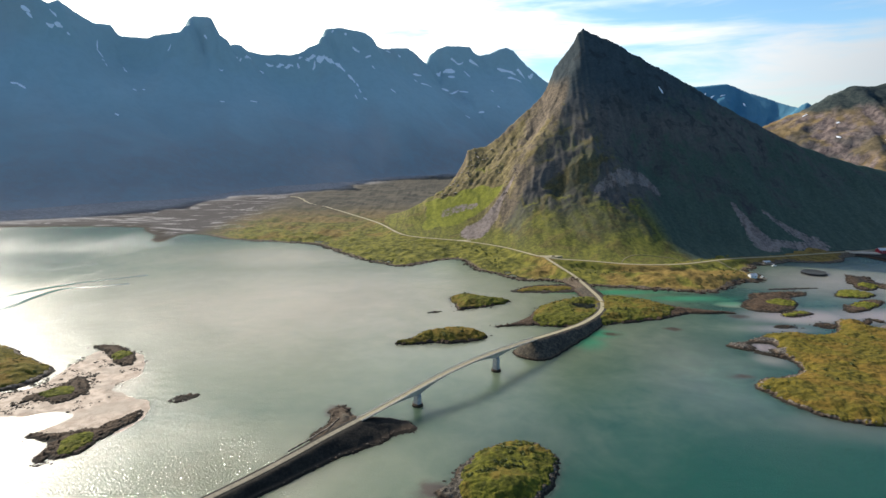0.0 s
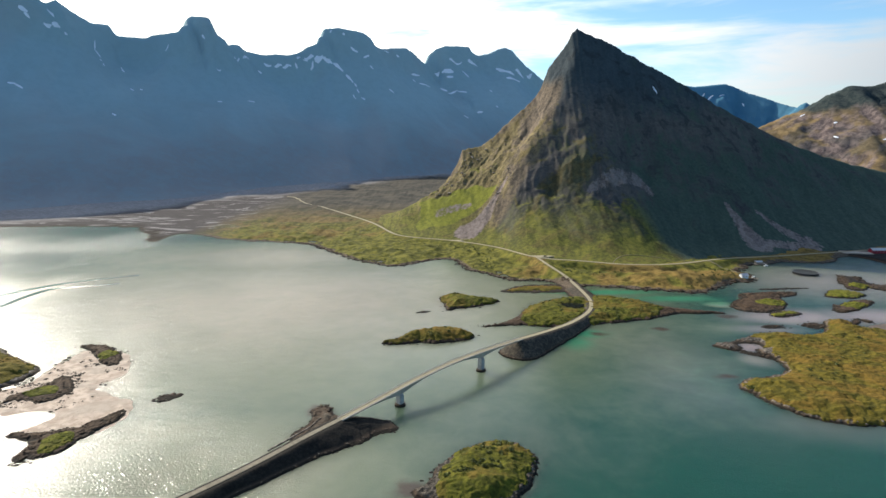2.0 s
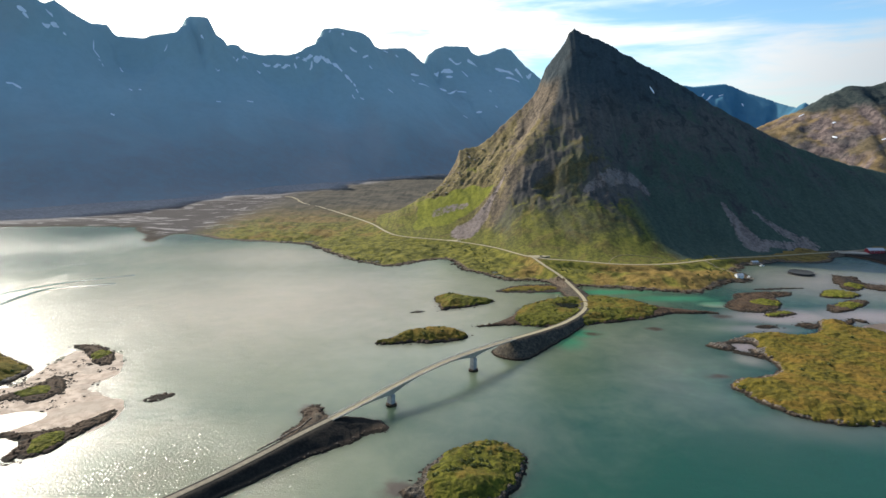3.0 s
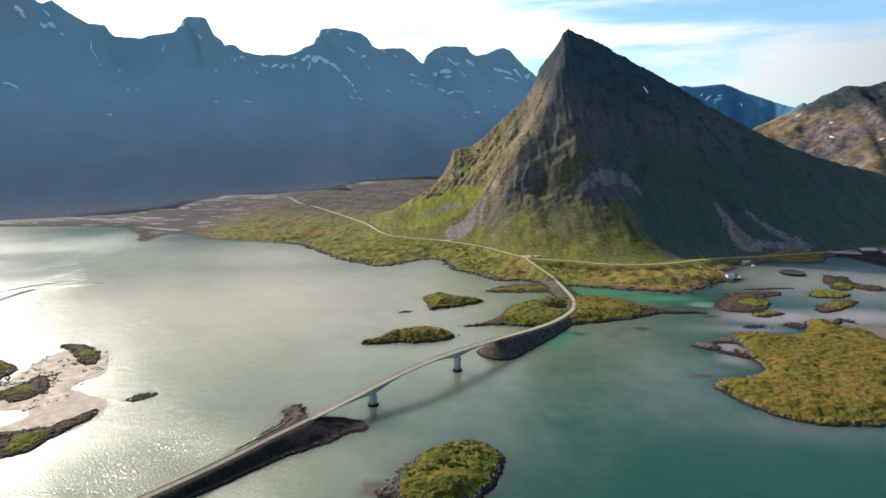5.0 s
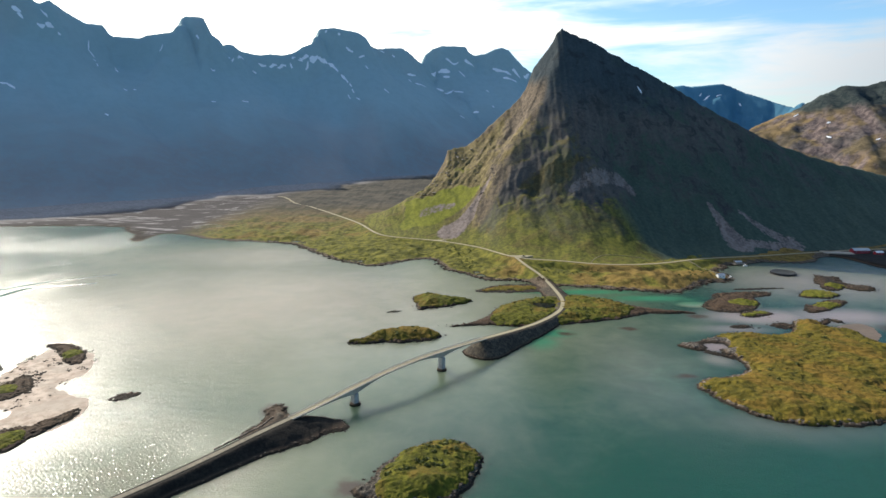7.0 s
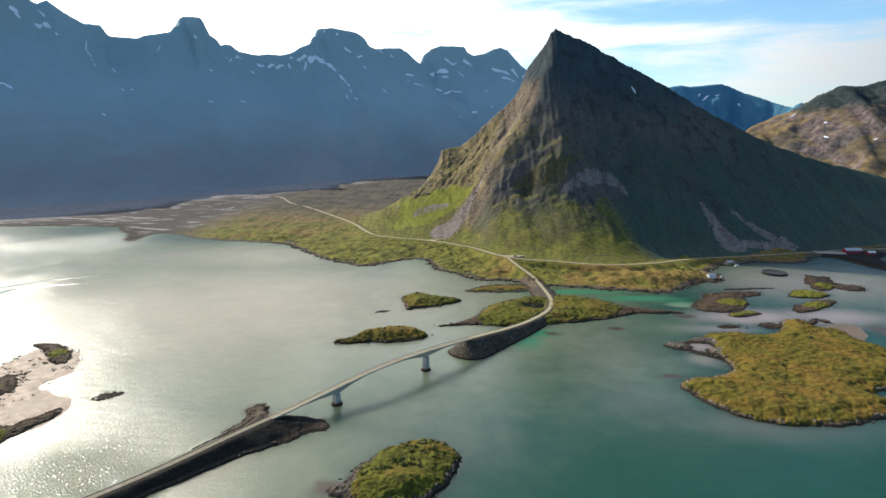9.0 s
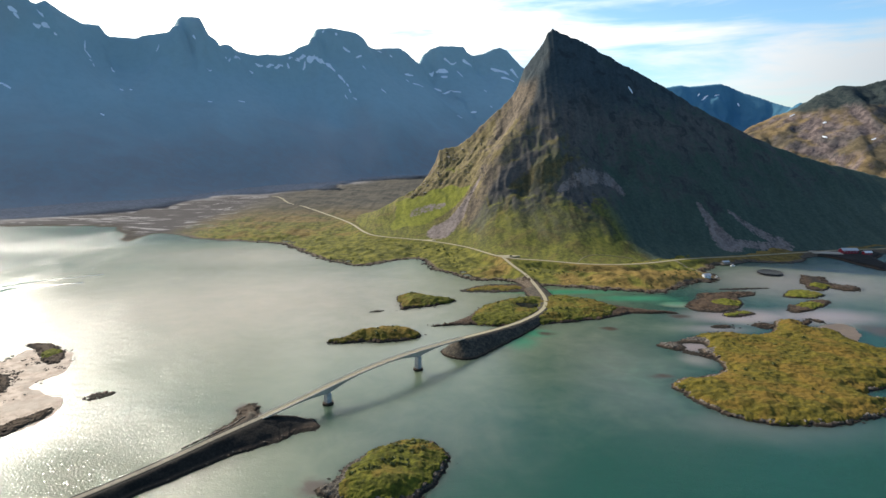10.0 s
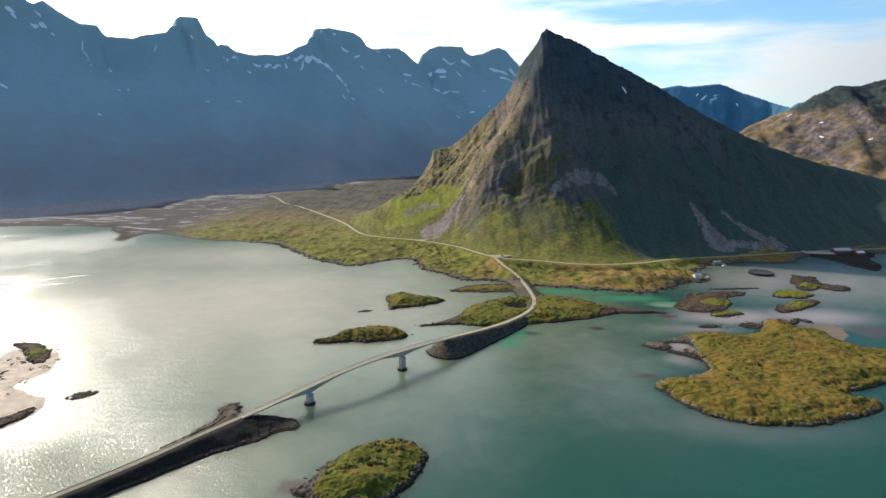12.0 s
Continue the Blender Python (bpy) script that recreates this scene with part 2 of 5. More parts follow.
    green = t.mix(t.ramp(t.math("ADD", heath, t.math("MULTIPLY", t.math("SUBTRACT", b, 0.5), 0.9)), 0.3, 0.75), green, shade_heather)
    g = t.math("ADD", t.math("MULTIPLY", t.math("SUBTRACT", mid, 0.5), 0.75), t.math("ADD", t.math("MULTIPLY", nz, 0.6), t.math("ADD", t.math("MULTIPLY", t.math("SUBTRACT", b, 0.5), 0.7), t.math("MULTIPLY", t.math("SUBTRACT", a, 0.5), 0.8))))
    g = t.math("SUBTRACT", g, t.math("MULTIPLY", z, 0.0011))
    g = t.math("ADD", g, t.math("MULTIPLY", t.add("ShaderNodeAttribute", attribute_name="grassy").outputs["Fac"], 0.6))
    c = t.mix(t.ramp(g, 0.10, 0.38), rock, green)
    scree = t.add("ShaderNodeAttribute", attribute_name="scree").outputs["Fac"]
    s = t.ramp(t.math("ADD", scree, t.math("MULTIPLY", t.math("SUBTRACT", a, 0.5), 2.0)), 0.38, 0.72)
    c = t.mix(s, c, t.mix(t.ramp(a, 0.4, 0.6), (0.115, 0.092, 0.082), (0.24, 0.195, 0.172)))
    link(t, "Base Color", c)
    link(t, "Roughness", 0.95)
    link(t, "Specular IOR Level", 0.15)
    bump(t, a, 1.7)
    return m


def hazed_rock(name, high, low, split, relief):
    """Far rock with haze put into its colours: blue high up, greyer foot slopes, broad soft bands down the fall line as
    of light rays.
    """
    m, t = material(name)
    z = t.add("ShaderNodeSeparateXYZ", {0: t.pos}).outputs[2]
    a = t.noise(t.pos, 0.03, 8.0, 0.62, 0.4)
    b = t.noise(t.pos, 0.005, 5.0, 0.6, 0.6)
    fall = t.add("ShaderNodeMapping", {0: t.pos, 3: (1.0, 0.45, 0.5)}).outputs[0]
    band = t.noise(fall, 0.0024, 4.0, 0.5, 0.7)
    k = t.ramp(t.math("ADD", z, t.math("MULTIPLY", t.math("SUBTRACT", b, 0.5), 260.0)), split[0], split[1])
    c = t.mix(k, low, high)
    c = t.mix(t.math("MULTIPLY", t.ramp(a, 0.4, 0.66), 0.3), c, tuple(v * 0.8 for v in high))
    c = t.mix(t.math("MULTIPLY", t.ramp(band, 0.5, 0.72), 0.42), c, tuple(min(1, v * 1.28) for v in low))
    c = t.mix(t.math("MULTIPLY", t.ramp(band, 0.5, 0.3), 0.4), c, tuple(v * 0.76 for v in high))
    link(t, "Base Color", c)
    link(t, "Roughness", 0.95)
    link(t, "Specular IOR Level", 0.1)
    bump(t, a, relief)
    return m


def hill_material():
    """Dry golden grass, purple-brown rock and dark heath in broad patches, with cloud shade painted over the top."""
    m, t = material("hill_rock")
    geo = t.add("ShaderNodeNewGeometry")
    nz = t.add("ShaderNodeSeparateXYZ", {0: geo.outputs["Normal"]}).outputs[2]
    a = t.noise(t.pos, 0.05, 9.0, 0.65, 0.4)
    b = t.noise(t.pos, 0.006, 6.0, 0.6, 0.8)
    d = t.noise(t.pos, 0.0035, 4.0, 0.55, 0.6)
    rock = t.mix(t.ramp(a, 0.36, 0.64), (0.075, 0.058, 0.058), (0.20, 0.155, 0.14))
    grass = t.mix(t.ramp(a, 0.36, 0.64), (0.13, 0.092, 0.045), (0.215, 0.152, 0.075))
    c = t.mix(t.ramp(t.math("ADD", nz, t.math("MULTIPLY", t.math("SUBTRACT", b, 0.5), 1.2)), 0.68, 0.88), rock, grass)
    z = t.add("ShaderNodeSeparateXYZ", {0: t.pos}).outputs[2]
    shade_heather = t.mix(t.ramp(a, 0.4, 0.6), (0.018, 0.029, 0.031), (0.042, 0.053, 0.050))
    c = t.mix(t.math("MULTIPLY", t.ramp(d, 0.54, 0.62), 0.45), c, shade_heather)
    c = t.mix(t.ramp(t.math("ADD", z, t.math("MULTIPLY", t.math("SUBTRACT", b, 0.5), 130.0)), 272.0, 312.0), c, shade_heather)     # cloud shade painted as a dark cap
    link(t, "Base Color", c)
    link(t, "Roughness", 0.95)
    link(t, "Specular IOR Level", 0.15)
    bump(t, a, 4.0)
    return m


M_LAND = land_material()
M_PEAK = peak_material()
# the range's base colour carries the blue-grey of haze
M_RANGE = hazed_rock("hazed_range_rock", (0.335, 0.46, 0.485), (0.287, 0.285, 0.28), (20.0, 400.0), 2.5)
# the distant ridge: saturated haze blue painted as rock colour
M_BLUE = hazed_rock("hazed_ridge_rock", (0.075, 0.20, 0.29), (0.075, 0.205, 0.30), (100.0, 300.0), 3.0)
M_HILL = hill_material()


def water_material():
    m, t = material("sea_water")
    shoal_glare = t.add("ShaderNodeAttribute", attribute_name="shoal_glare").outputs["Fac"]
    a = t.noise(t.pos, 0.012, 4.0, 0.55, 0.8)
    b = t.noise(t.pos, 0.05, 5.0, 0.6, 0.4)
    s = t.math("ADD", shoal_glare, t.math("MULTIPLY", t.math("SUBTRACT", t.math("ADD", t.math("MULTIPLY", a, 0.6), t.math("MULTIPLY", b, 0.4)), 0.5), 0.32))
    # sandy tones, also painted where the water would glare
    c = t.mix(t.ramp(s, 0.12, 0.55), (0.008, 0.052, 0.032), (0.14, 0.162, 0.105))
    c = t.mix(t.ramp(s, 0.45, 0.95), c, (0.33, 0.292, 0.222))
    clear = t.add("ShaderNodeAttribute", attribute_name="clear").outputs["Fac"]
    c = t.mix(t.ramp(t.math("ADD", clear, t.math("MULTIPLY", t.math("SUBTRACT", b, 0.5), 0.5)), 0.1, 1.0), c, (0.036, 0.185, 0.098))
    # grey-pink silt, painted too where the water would mirror grey sky
    silt_sheen = t.add("ShaderNodeAttribute", attribute_name="silt_sheen").outputs["Fac"]
    c = t.mix(t.ramp(t.math("ADD", silt_sheen, t.math("MULTIPLY", t.math("SUBTRACT", a, 0.5), 0.16)), 0.08, 1.0), c, (0.285, 0.235, 0.225))
    weed = t.add("ShaderNodeAttribute", attribute_name="weed").outputs["Fac"]
    c = t.mix(t.ramp(t.math("ADD", weed, t.math("MULTIPLY", t.math("SUBTRACT", b, 0.5), 1.4)), 0.2, 1.0), c, (0.062, 0.047, 0.030))
    link(t, "Base Color", c)
    chop = t.add("ShaderNodeAttribute", attribute_name="chop").outputs["Fac"]
    calm = t.add("ShaderNodeAttribute", attribute_name="calm").outputs["Fac"]
    link(t, "Roughness", t.math("SUBTRACT", t.ramp(calm, 0.0, 1.0, 0.222, 0.10), t.math("MULTIPLY", chop, 0.16)))
    link(t, "IOR", 1.33)
    t.bsdf.subsurface_method = "BURLEY"          # light spreads within the water
    link(t, "Subsurface Weight", 1.0)
    link(t, "Subsurface Radius", (1.0, 1.0, 1.0))
    link(t, "Subsurface Scale", 30.0)
    stretch = t.add("ShaderNodeMapping", {0: t.pos, 2: (0, 0, 0.5), 3: (1.0, 2.2, 1.0)}).outputs[0]
    rip = t.noise(stretch, 0.55, 5.0, 0.62)
    swell = t.noise(stretch, 0.06, 3.0, 0.5)
    gusts = t.ramp(t.noise(t.pos, 0.006, 3.0, 0.5, 1.0), 0.35, 0.65, 0.6, 1.0)
    gusts = t.math("MULTIPLY", gusts, t.ramp(calm, 0.0, 1.0, 1.0, 0.35))
    crests = t.math("MULTIPLY", t.math("MULTIPLY", t.noise(t.pos, 0.75, 3.0, 0.65), chop), 2.0)
    far_chop = t.add("ShaderNodeAttribute", attribute_name="far_chop").outputs["Fac"]
    crests = t.math("ADD", crests, t.math("MULTIPLY", t.math("MULTIPLY", t.noise(t.pos, 0.2, 3.0, 0.65), far_chop), 5.0))
    bump(t, t.math("ADD", t.math("MULTIPLY", t.math("ADD", rip, t.math("MULTIPLY", swell, 1.1)), gusts), crests), 0.36)
    return m


M_WATER = water_material()

# ---- shapes: height fields, outlines and roads ----
TABLE = np.random.RandomState(7).rand(256, 256)


def lattice(x, y, seed=0):
    """Smooth random field, -1 to 1, one bump per unit."""
    x, y = np.asarray(x, float) + 17.3 * seed, np.asarray(y, float) - 9.7 * seed
    i, j = np.floor(x).astype(int), np.floor(y).astype(int)
    u, v = x - i, y - j
    u, v = u * u * u * (u * (6 * u - 15) + 10), v * v * v * (v * (6 * v - 15) + 10)
    a, b, c, d = TABLE[i & 255, j & 255], TABLE[(i + 1) & 255, j & 255], TABLE[i & 255, (j + 1) & 255], TABLE[(i + 1) & 255, (j + 1) & 255]
    return 2 * ((a * (1 - u) + b * u) * (1 - v) + (c * (1 - u) + d * u) * v) - 1


def fbm(x, y, size, octaves=5, gain=0.5, seed=0):
    total, amp, norm = 0.0, 1.0, 0.0
    for k in range(octaves):
        total = total + amp * lattice(x / size * 2 ** k, y / size * 2 ** k, seed + k)
        norm += amp
        amp *= gain
    return total / norm


def ridged(x, y, size, octaves=5, gain=0.55, seed=0):
    """Sharp crests between rounded hollows, 0 to 1."""
    total, amp, norm = 0.0, 1.0, 0.0
    for k in range(octaves):
        total = total + amp * (1 - np.abs(lattice(x / size * 2 ** k, y / size * 2 ** k, seed + k)))
        norm += amp
        amp *= gain
    return total / norm


def curve(points, steps=6, closed=False):
    """A smooth line through a few points of any dimension."""
    pts = np.array(points, float)
    n = len(pts)
    out = []
    for i in range(n if closed else n - 1):
        p = [pts[(i + k) % n] if closed else pts[min(max(i + k, 0), n - 1)] for k in (-1, 0, 1, 2)]
        for s in np.arange(steps) / steps:
            out.append(0.5 * (2 * p[1] + (p[2] - p[0]) * s + (2 * p[0] - 5 * p[1] + 4 * p[2] - p[3]) * s * s + (3 * p[1] - p[0] - 3 * p[2] + p[3]) * s ** 3))
    if not closed:
        out.append(pts[-1])
    return np.array(out)


def inside_distance(x, y, outline):
    """Distance to a closed outline, positive inside."""
    best = np.full(x.shape, 1e18)
    inside = np.zeros(x.shape, bool)
    for (ax, ay), (bx, by) in zip(outline, np.roll(outline, -1, axis=0)):
        dx, dy = bx - ax, by - ay
        s = np.clip(((x - ax) * dx + (y - ay) * dy) / (dx * dx + dy * dy + 1e-9), 0, 1)
        best = np.minimum(best, (x - ax - s * dx) ** 2 + (y - ay - s * dy) ** 2)
        if ay != by:
            inside ^= ((ay > y) != (by > y)) & (x < (bx - ax) * (y - ay) / (by - ay) + ax)
    return np.where(inside, 1, -1) * np.sqrt(best)


def line_distance(x, y, line):
    """Distance to an open line and the line's height (third number) and run at the nearest place."""
    best, height, run, total = np.full(x.shape, 1e18), np.zeros(x.shape), np.zeros(x.shape), 0.0
    for a, b in zip(line[:-1], line[1:]):
        dx, dy = b[0] - a[0], b[1] - a[1]
        length = math.hypot(dx, dy)
        s = np.clip(((x - a[0]) * dx + (y - a[1]) * dy) / (length * length + 1e-9), 0, 1)
        d = (x - a[0] - s * dx) ** 2 + (y - a[1] - s * dy) ** 2
        near = d < best
        best = np.where(near, d, best)
        height = np.where(near, a[2] + s * (b[2] - a[2]), height)
        run = np.where(near, total + s * length, run)
        total += length
    return np.sqrt(best), height, run


def smooth(v, lo, hi):
    s = np.clip((v - lo) / (hi - lo), 0, 1)
    return s * s * (3 - 2 * s)


def sheet(name, X, Y, Z, mat, keep=None, parent=None, attributes=None, flat=False):
    """A height field as one mesh object."""
    ny, nx = X.shape
    idx = np.arange(nx * ny).reshape(ny, nx)
    quads = np.stack([idx[:-1, :-1], idx[:-1, 1:], idx[1:, 1:], idx[1:, :-1]], -1).reshape(-1, 4)
    if keep is not None:
        k = keep.ravel()
        quads = quads[k[quads].any(1)]
    used = np.unique(quads)
    back = np.full(nx * ny, -1)
    back[used] = np.arange(len(used))
    quads = back[quads]
    co = np.stack([X.ravel()[used], Y.ravel()[used], Z.ravel()[used]], -1)
    me = bpy.data.meshes.new(name)
    me.vertices.add(len(co))
    me.vertices.foreach_set("co", co.ravel())
    me.loops.add(quads.size)
    me.loops.foreach_set("vertex_index", quads.ravel())
    me.polygons.add(len(quads))
    me.polygons.foreach_set("loop_start", np.arange(0, quads.size, 4))
    me.update(calc_edges=True)
    if not flat:
        me.shade_smooth()
    for key, values in (attributes or {}).items():
        me.attributes.new(key, "FLOAT", "POINT").data.foreach_set("value", values.ravel()[used].astype(np.float32))
    me.materials.append(mat)
    ob = new(name, me)
    ob.parent = parent
    return ob


def mesh_object(name, verts, faces, mat, parent=None, smooth_shade=False):
    me = bpy.data.meshes.new(name)
    me.from_pydata([tuple(map(float, v)) for v in verts], [], [tuple(map(int, f)) for f in faces])
    me.update()
    if smooth_shade:
        me.shade_smooth()
    me.materials.append(mat)
    ob = new(name, me)
    ob.parent = parent
    return ob


def part(name, bm, mat, parent=None, label=""):
    me = bpy.data.meshes.new(name)
    bm.to_mesh(me)
    bm.free()
    me.materials.append(mat)
    ob = new(name, me)
    ob.parent = parent
    return tagged(ob, label) if label else ob


def graded(lo, hi, fine_lo, fine_hi, step, growth=1.07, widest=120.0):
    """Coordinates that are dense between fine_lo and fine_hi and widen outwards."""
    mid = list(np.arange(fine_lo, fine_hi + step / 2, step))
    out, s = mid[-1], step
    while out < hi:
        s = min(s * growth, widest)
        out += s
        mid.append(out)
    out, s = mid[0], step
    while out > lo:
        s = min(s * growth, widest)
        out -= s
        mid.insert(0, out)
    return np.array(mid)


def rubble(name, spots, mat, parent, rng, sink=0.3):
    """Many broken stones joined into one mesh; spots are x, y, z, size."""
    base = np.array([(0, 0, 1), (0.9, 0, 0.45), (0.28, 0.85, 0.4), (-0.73, 0.53, 0.45), (-0.73, -0.53, 0.4), (0.28, -0.85, 0.45),
                     (0.73, 0.53, -0.5), (-0.28, 0.85, -0.5), (-0.9, 0, -0.5), (-0.28, -0.85, -0.5), (0.73, -0.53, -0.5)])
    tris = [(0, 1, 2), (0, 2, 3), (0, 3, 4), (0, 4, 5), (0, 5, 1), (1, 6, 2), (2, 6, 7), (2, 7, 3), (3, 7, 8), (3, 8, 4), (4, 8, 9), (4, 9, 5), (5, 9, 10), (5, 10, 1), (1, 10, 6)]
    verts, faces = [], []
    for x, y, z, size in spots:
        k = len(verts)
        a = rng.rand() * 6.283
        ca, sa = math.cos(a), math.sin(a)
        sx, sy, sz = size * (0.6 + 0.7 * rng.rand()), size * (0.5 + 0.5 * rng.rand()), size * (0.35 + 0.45 * rng.rand())
        for p in base + rng.uniform(-0.22, 0.22, base.shape):
            verts.append((x + sx * p[0] * ca - sy * p[1] * sa, y + sx * p[0] * sa + sy * p[1] * ca, z + sz * (p[2] + 1 - 2 * sink) * 0.5))
        faces += [(a_ + k, b_ + k, c_ + k) for a_, b_, c_ in tris]
    ob = mesh_object(name, verts, faces, mat, parent)
    return tagged(ob, kind="stuff")


def shrubs(name, spots, mat, parent, rng, leaves=70):
    """Low bushes: clouds of small leaf blades, joined."""
    verts, faces = [], []
    for x, y, z, size in spots:
        for _ in range(leaves):
            d = rng.normal(size=3)
            d /= np.linalg.norm(d)
            r = size * (0.55 + 0.45 * rng.rand())
            c = np.array([x, y, z + size * 0.25]) + d * r * np.array([1, 1, 0.6])
            if c[2] < z - 0.2:
                continue
            u = rng.normal(size=3) * size * 0.22
            v = rng.normal(size=3) * size * 0.16
            k = len(verts)
            verts += [c - u, c + v, c + u, c - v]
            faces.append((k, k + 1, k + 2, k + 3))
    ob = mesh_object(name, verts, faces, mat, parent)
    return tagged(ob, kind="stuff")


# ---- plan: coasts and roads, in metres ----
MAINLAND = [(-3900, 1290), (-1312, 1298), (-927, 1284), (-698, 1293), (-633, 1246), (-545, 1113), (-522, 1129), (-527, 1190), (-477, 1182),
            (-401, 1130), (-305, 1100), (-236, 1077), (-179, 1007), (-142, 960), (-98, 916), (-67, 896), (-35, 908), (-17, 929),
            (24, 938), (44, 877), (68, 855), (91, 820), (124, 800), (165, 790), (190, 772), (234, 767), (304, 744), (338, 738), (372, 758),
            (416, 788), (440, 800), (452, 832), (450, 868), (490, 900), (530, 920), (560, 924), (612, 922), (662, 955), (701, 991), (846, 1006),
            (1400, 1040), (4500, 1100), (4500, 4700), (-3900, 4700)]
COAST_ROAD = [(-640, 1900, 8), (-431, 1731, 7), (-307, 1579, 8), (-207, 1393, 12), (-133, 1239, 16), (-85, 1128, 14), (-50, 1095, 12), (33, 1053, 12),
              (101, 988, 13), (155, 889, 16), (219, 866, 15), (281, 847, 14), (357, 865, 11), (450, 916, 8), (555, 948, 6), (679, 987, 5),
              (792, 1012, 5), (1000, 1032, 5), (1500, 1082, 5)]
BRIDGE_ROAD = [(155, 889, 16), (165, 839, 14), (179, 801, 9), (186, 750, 6), (188, 695, 5.6), (182, 659, 5.6), (168.6, 629, 6.2), (145.6, 594.6, 7.7),
               (121.4, 566.7, 9.8), (105.6, 549.5, 11.5), (91, 534.2, 13.0), (79.2, 521.5, 14.3), (63, 503.6, 16.0), (45.6, 485.4, 17.2), (29, 468, 17.8), (13, 451.5, 17.4), (-3, 435, 16.0), (-18.7, 418.5, 14.0),
               (-35, 401.5, 11.6), (-48, 388, 9.8), (-74, 358, 8), (-95, 331, 7), (-116, 306, 6.2), (-150, 268, 6), (-215, 200, 6)]
coast = curve(MAINLAND[1:-4], 4)
coast = np.vstack([[MAINLAND[0]], coast, MAINLAND[-4:]])
coast_road = curve(COAST_ROAD, 8)
bridge_road = curve(BRIDGE_ROAD, 8)
SPAN_A, SPAN_B = (86, 527.5), (-56, 379)       # where the deck meets the two fills
S_A = int(np.argmin(np.hypot(bridge_road[:, 0] - SPAN_A[0], bridge_road[:, 1] - SPAN_A[1])))
S_B = int(np.argmin(np.hypot(bridge_road[:, 0] - SPAN_B[0], bridge_road[:, 1] - SPAN_B[1])))


def tent(X, Y, ridges, foot=60.0, gully=(45.0, 14.0), rough=(140.0, 22.0), seed=0, apron=(0.3, 0.5), cliff=0.0, warp=30.0, broken=1.0):
    """A mountain under its ridge lines: (points x y z, fall on both sides), the first two of them its skyline.
    Warped and gullied down the fall line, with rounded ribs and a gentle apron at the foot."""
    crest = np.minimum(line_distance(X, Y, np.array(ridges[0][0], float))[0], line_distance(X, Y, np.array(ridges[1][0], float))[0] if len(ridges) > 1 else 1e9)
    free = smooth(crest, 5, 4.5 * warp)
    wob = fbm(X, Y, 7 * warp, 3, 0.5, seed + 40)
    U = X + warp * free * (fbm(X, Y, 4 * warp, 4, 0.5, seed + 41) + 0.35 * fbm(X, Y, warp, 3, 0.55, seed + 43))
    V = Y + warp * free * (fbm(X, Y, 4 * warp, 4, 0.5, seed + 42) + 0.35 * fbm(X, Y, warp, 3, 0.55, seed + 44))
    best = np.full(X.shape, -1e9)
    skirt = np.full(X.shape, -1e9)
    flow = [np.zeros(X.shape), np.zeros(X.shape)]
    for k, (points, fall) in enumerate(ridges):
        d, h, run = line_distance(U, V, np.array(points, float))
        if k < 2:                                    # a broken crest line
            h = h + broken * warp * (0.10 * lattice(run / (0.42 * warp), k + 3.3, seed) + 0.085 * lattice(run / (0.17 * warp), k + 7.7, seed))
        if isinstance(fall, tuple):          # steep under the top, easier further along
            fall = fall[0] + (fall[1] - fall[0]) * smooth(run, 0, fall[2])
        r = (0.7 if k > 1 else 0.17) * warp          # ribs are rounder than the skyline
        d = np.sqrt(d * d + r * r) - r
        g = (ridged(run + 0.3 * warp * wob + 900 * k, d * 0.2, gully[0], 4, 0.55, seed + k) - 0.62) * gully[1] * 3 * smooth(d, 4, 3 * warp)
        high = h - fall * d * (1 + 0.10 * wob) - cliff * np.minimum(d, 90) + g
        flow = [np.where(high > best, run + 2 * warp * wob + 700 * k, flow[0]), np.where(high > best, d, flow[1])]
        blend = 1.2 * warp * free + 0.01
        best = np.maximum(best, high) + 0.25 * blend * np.clip(1 - np.abs(best - high) / blend, 0, 1) ** 2
        skirt = np.maximum(skirt, apron[0] * h - apron[1] * d * (1 + 0.25 * wob) + 0.4 * g)
    ease = foot * 0.5
    best = np.maximum(best, skirt) + ease * np.log1p(np.exp(-np.abs(best - skirt) / ease)) * smooth(crest, 20, 160)
    low = np.where(best > foot * 20, best, foot * np.log1p(np.exp(np.clip(best / foot, -30, 30))))     # eases out to the plain
    z = low - foot * math.log(2) * np.exp(-np.clip(best, 0, 1e9) / foot)
    bite = smooth(z, 5, 120) * (0.12 + 0.88 * smooth(crest, 0, rough[0] * 0.5))
    return z + bite * (rough[1] * (ridged(U, V, rough[0], 6, 0.58, seed + 9) - 0.6) * 1.6), flow


PEAK_RIDGES = [          # the skyline east and west of the top, and the rib between the two faces
    [(287, 1290, 412), (302, 1290, 403), (322, 1291, 397), (343, 1292, 388), (368, 1293, 376), (428, 1294, 346), (489, 1296, 315), (613, 1300, 247), (700, 1305, 205), (776, 1310, 172), (863, 1320, 145), (948, 1330, 125), (1250, 1380, 60), (1500, 1400, 20)],
    [(287, 1290, 412), (277, 1290, 402), (266, 1291, 379), (250, 1292, 357), (231, 1294, 333), (227, 1295, 319), (215, 1297, 289), (197, 1300, 265), (170, 1300, 241), (137, 1300, 211), (114, 1302, 188), (94, 1306, 172), (54, 1312, 168), (46, 1314, 143), (27, 1318, 107), (9, 1322, 87), (-40, 1330, 52), (-130, 1340, 6)],
    [(286, 1290, 412), (240, 1254, 298), (211, 1215, 246), (183, 1165, 174), (156, 1140, 144), (122, 1112, 100), (89, 1095, 55), (47, 1078, 18)],
]


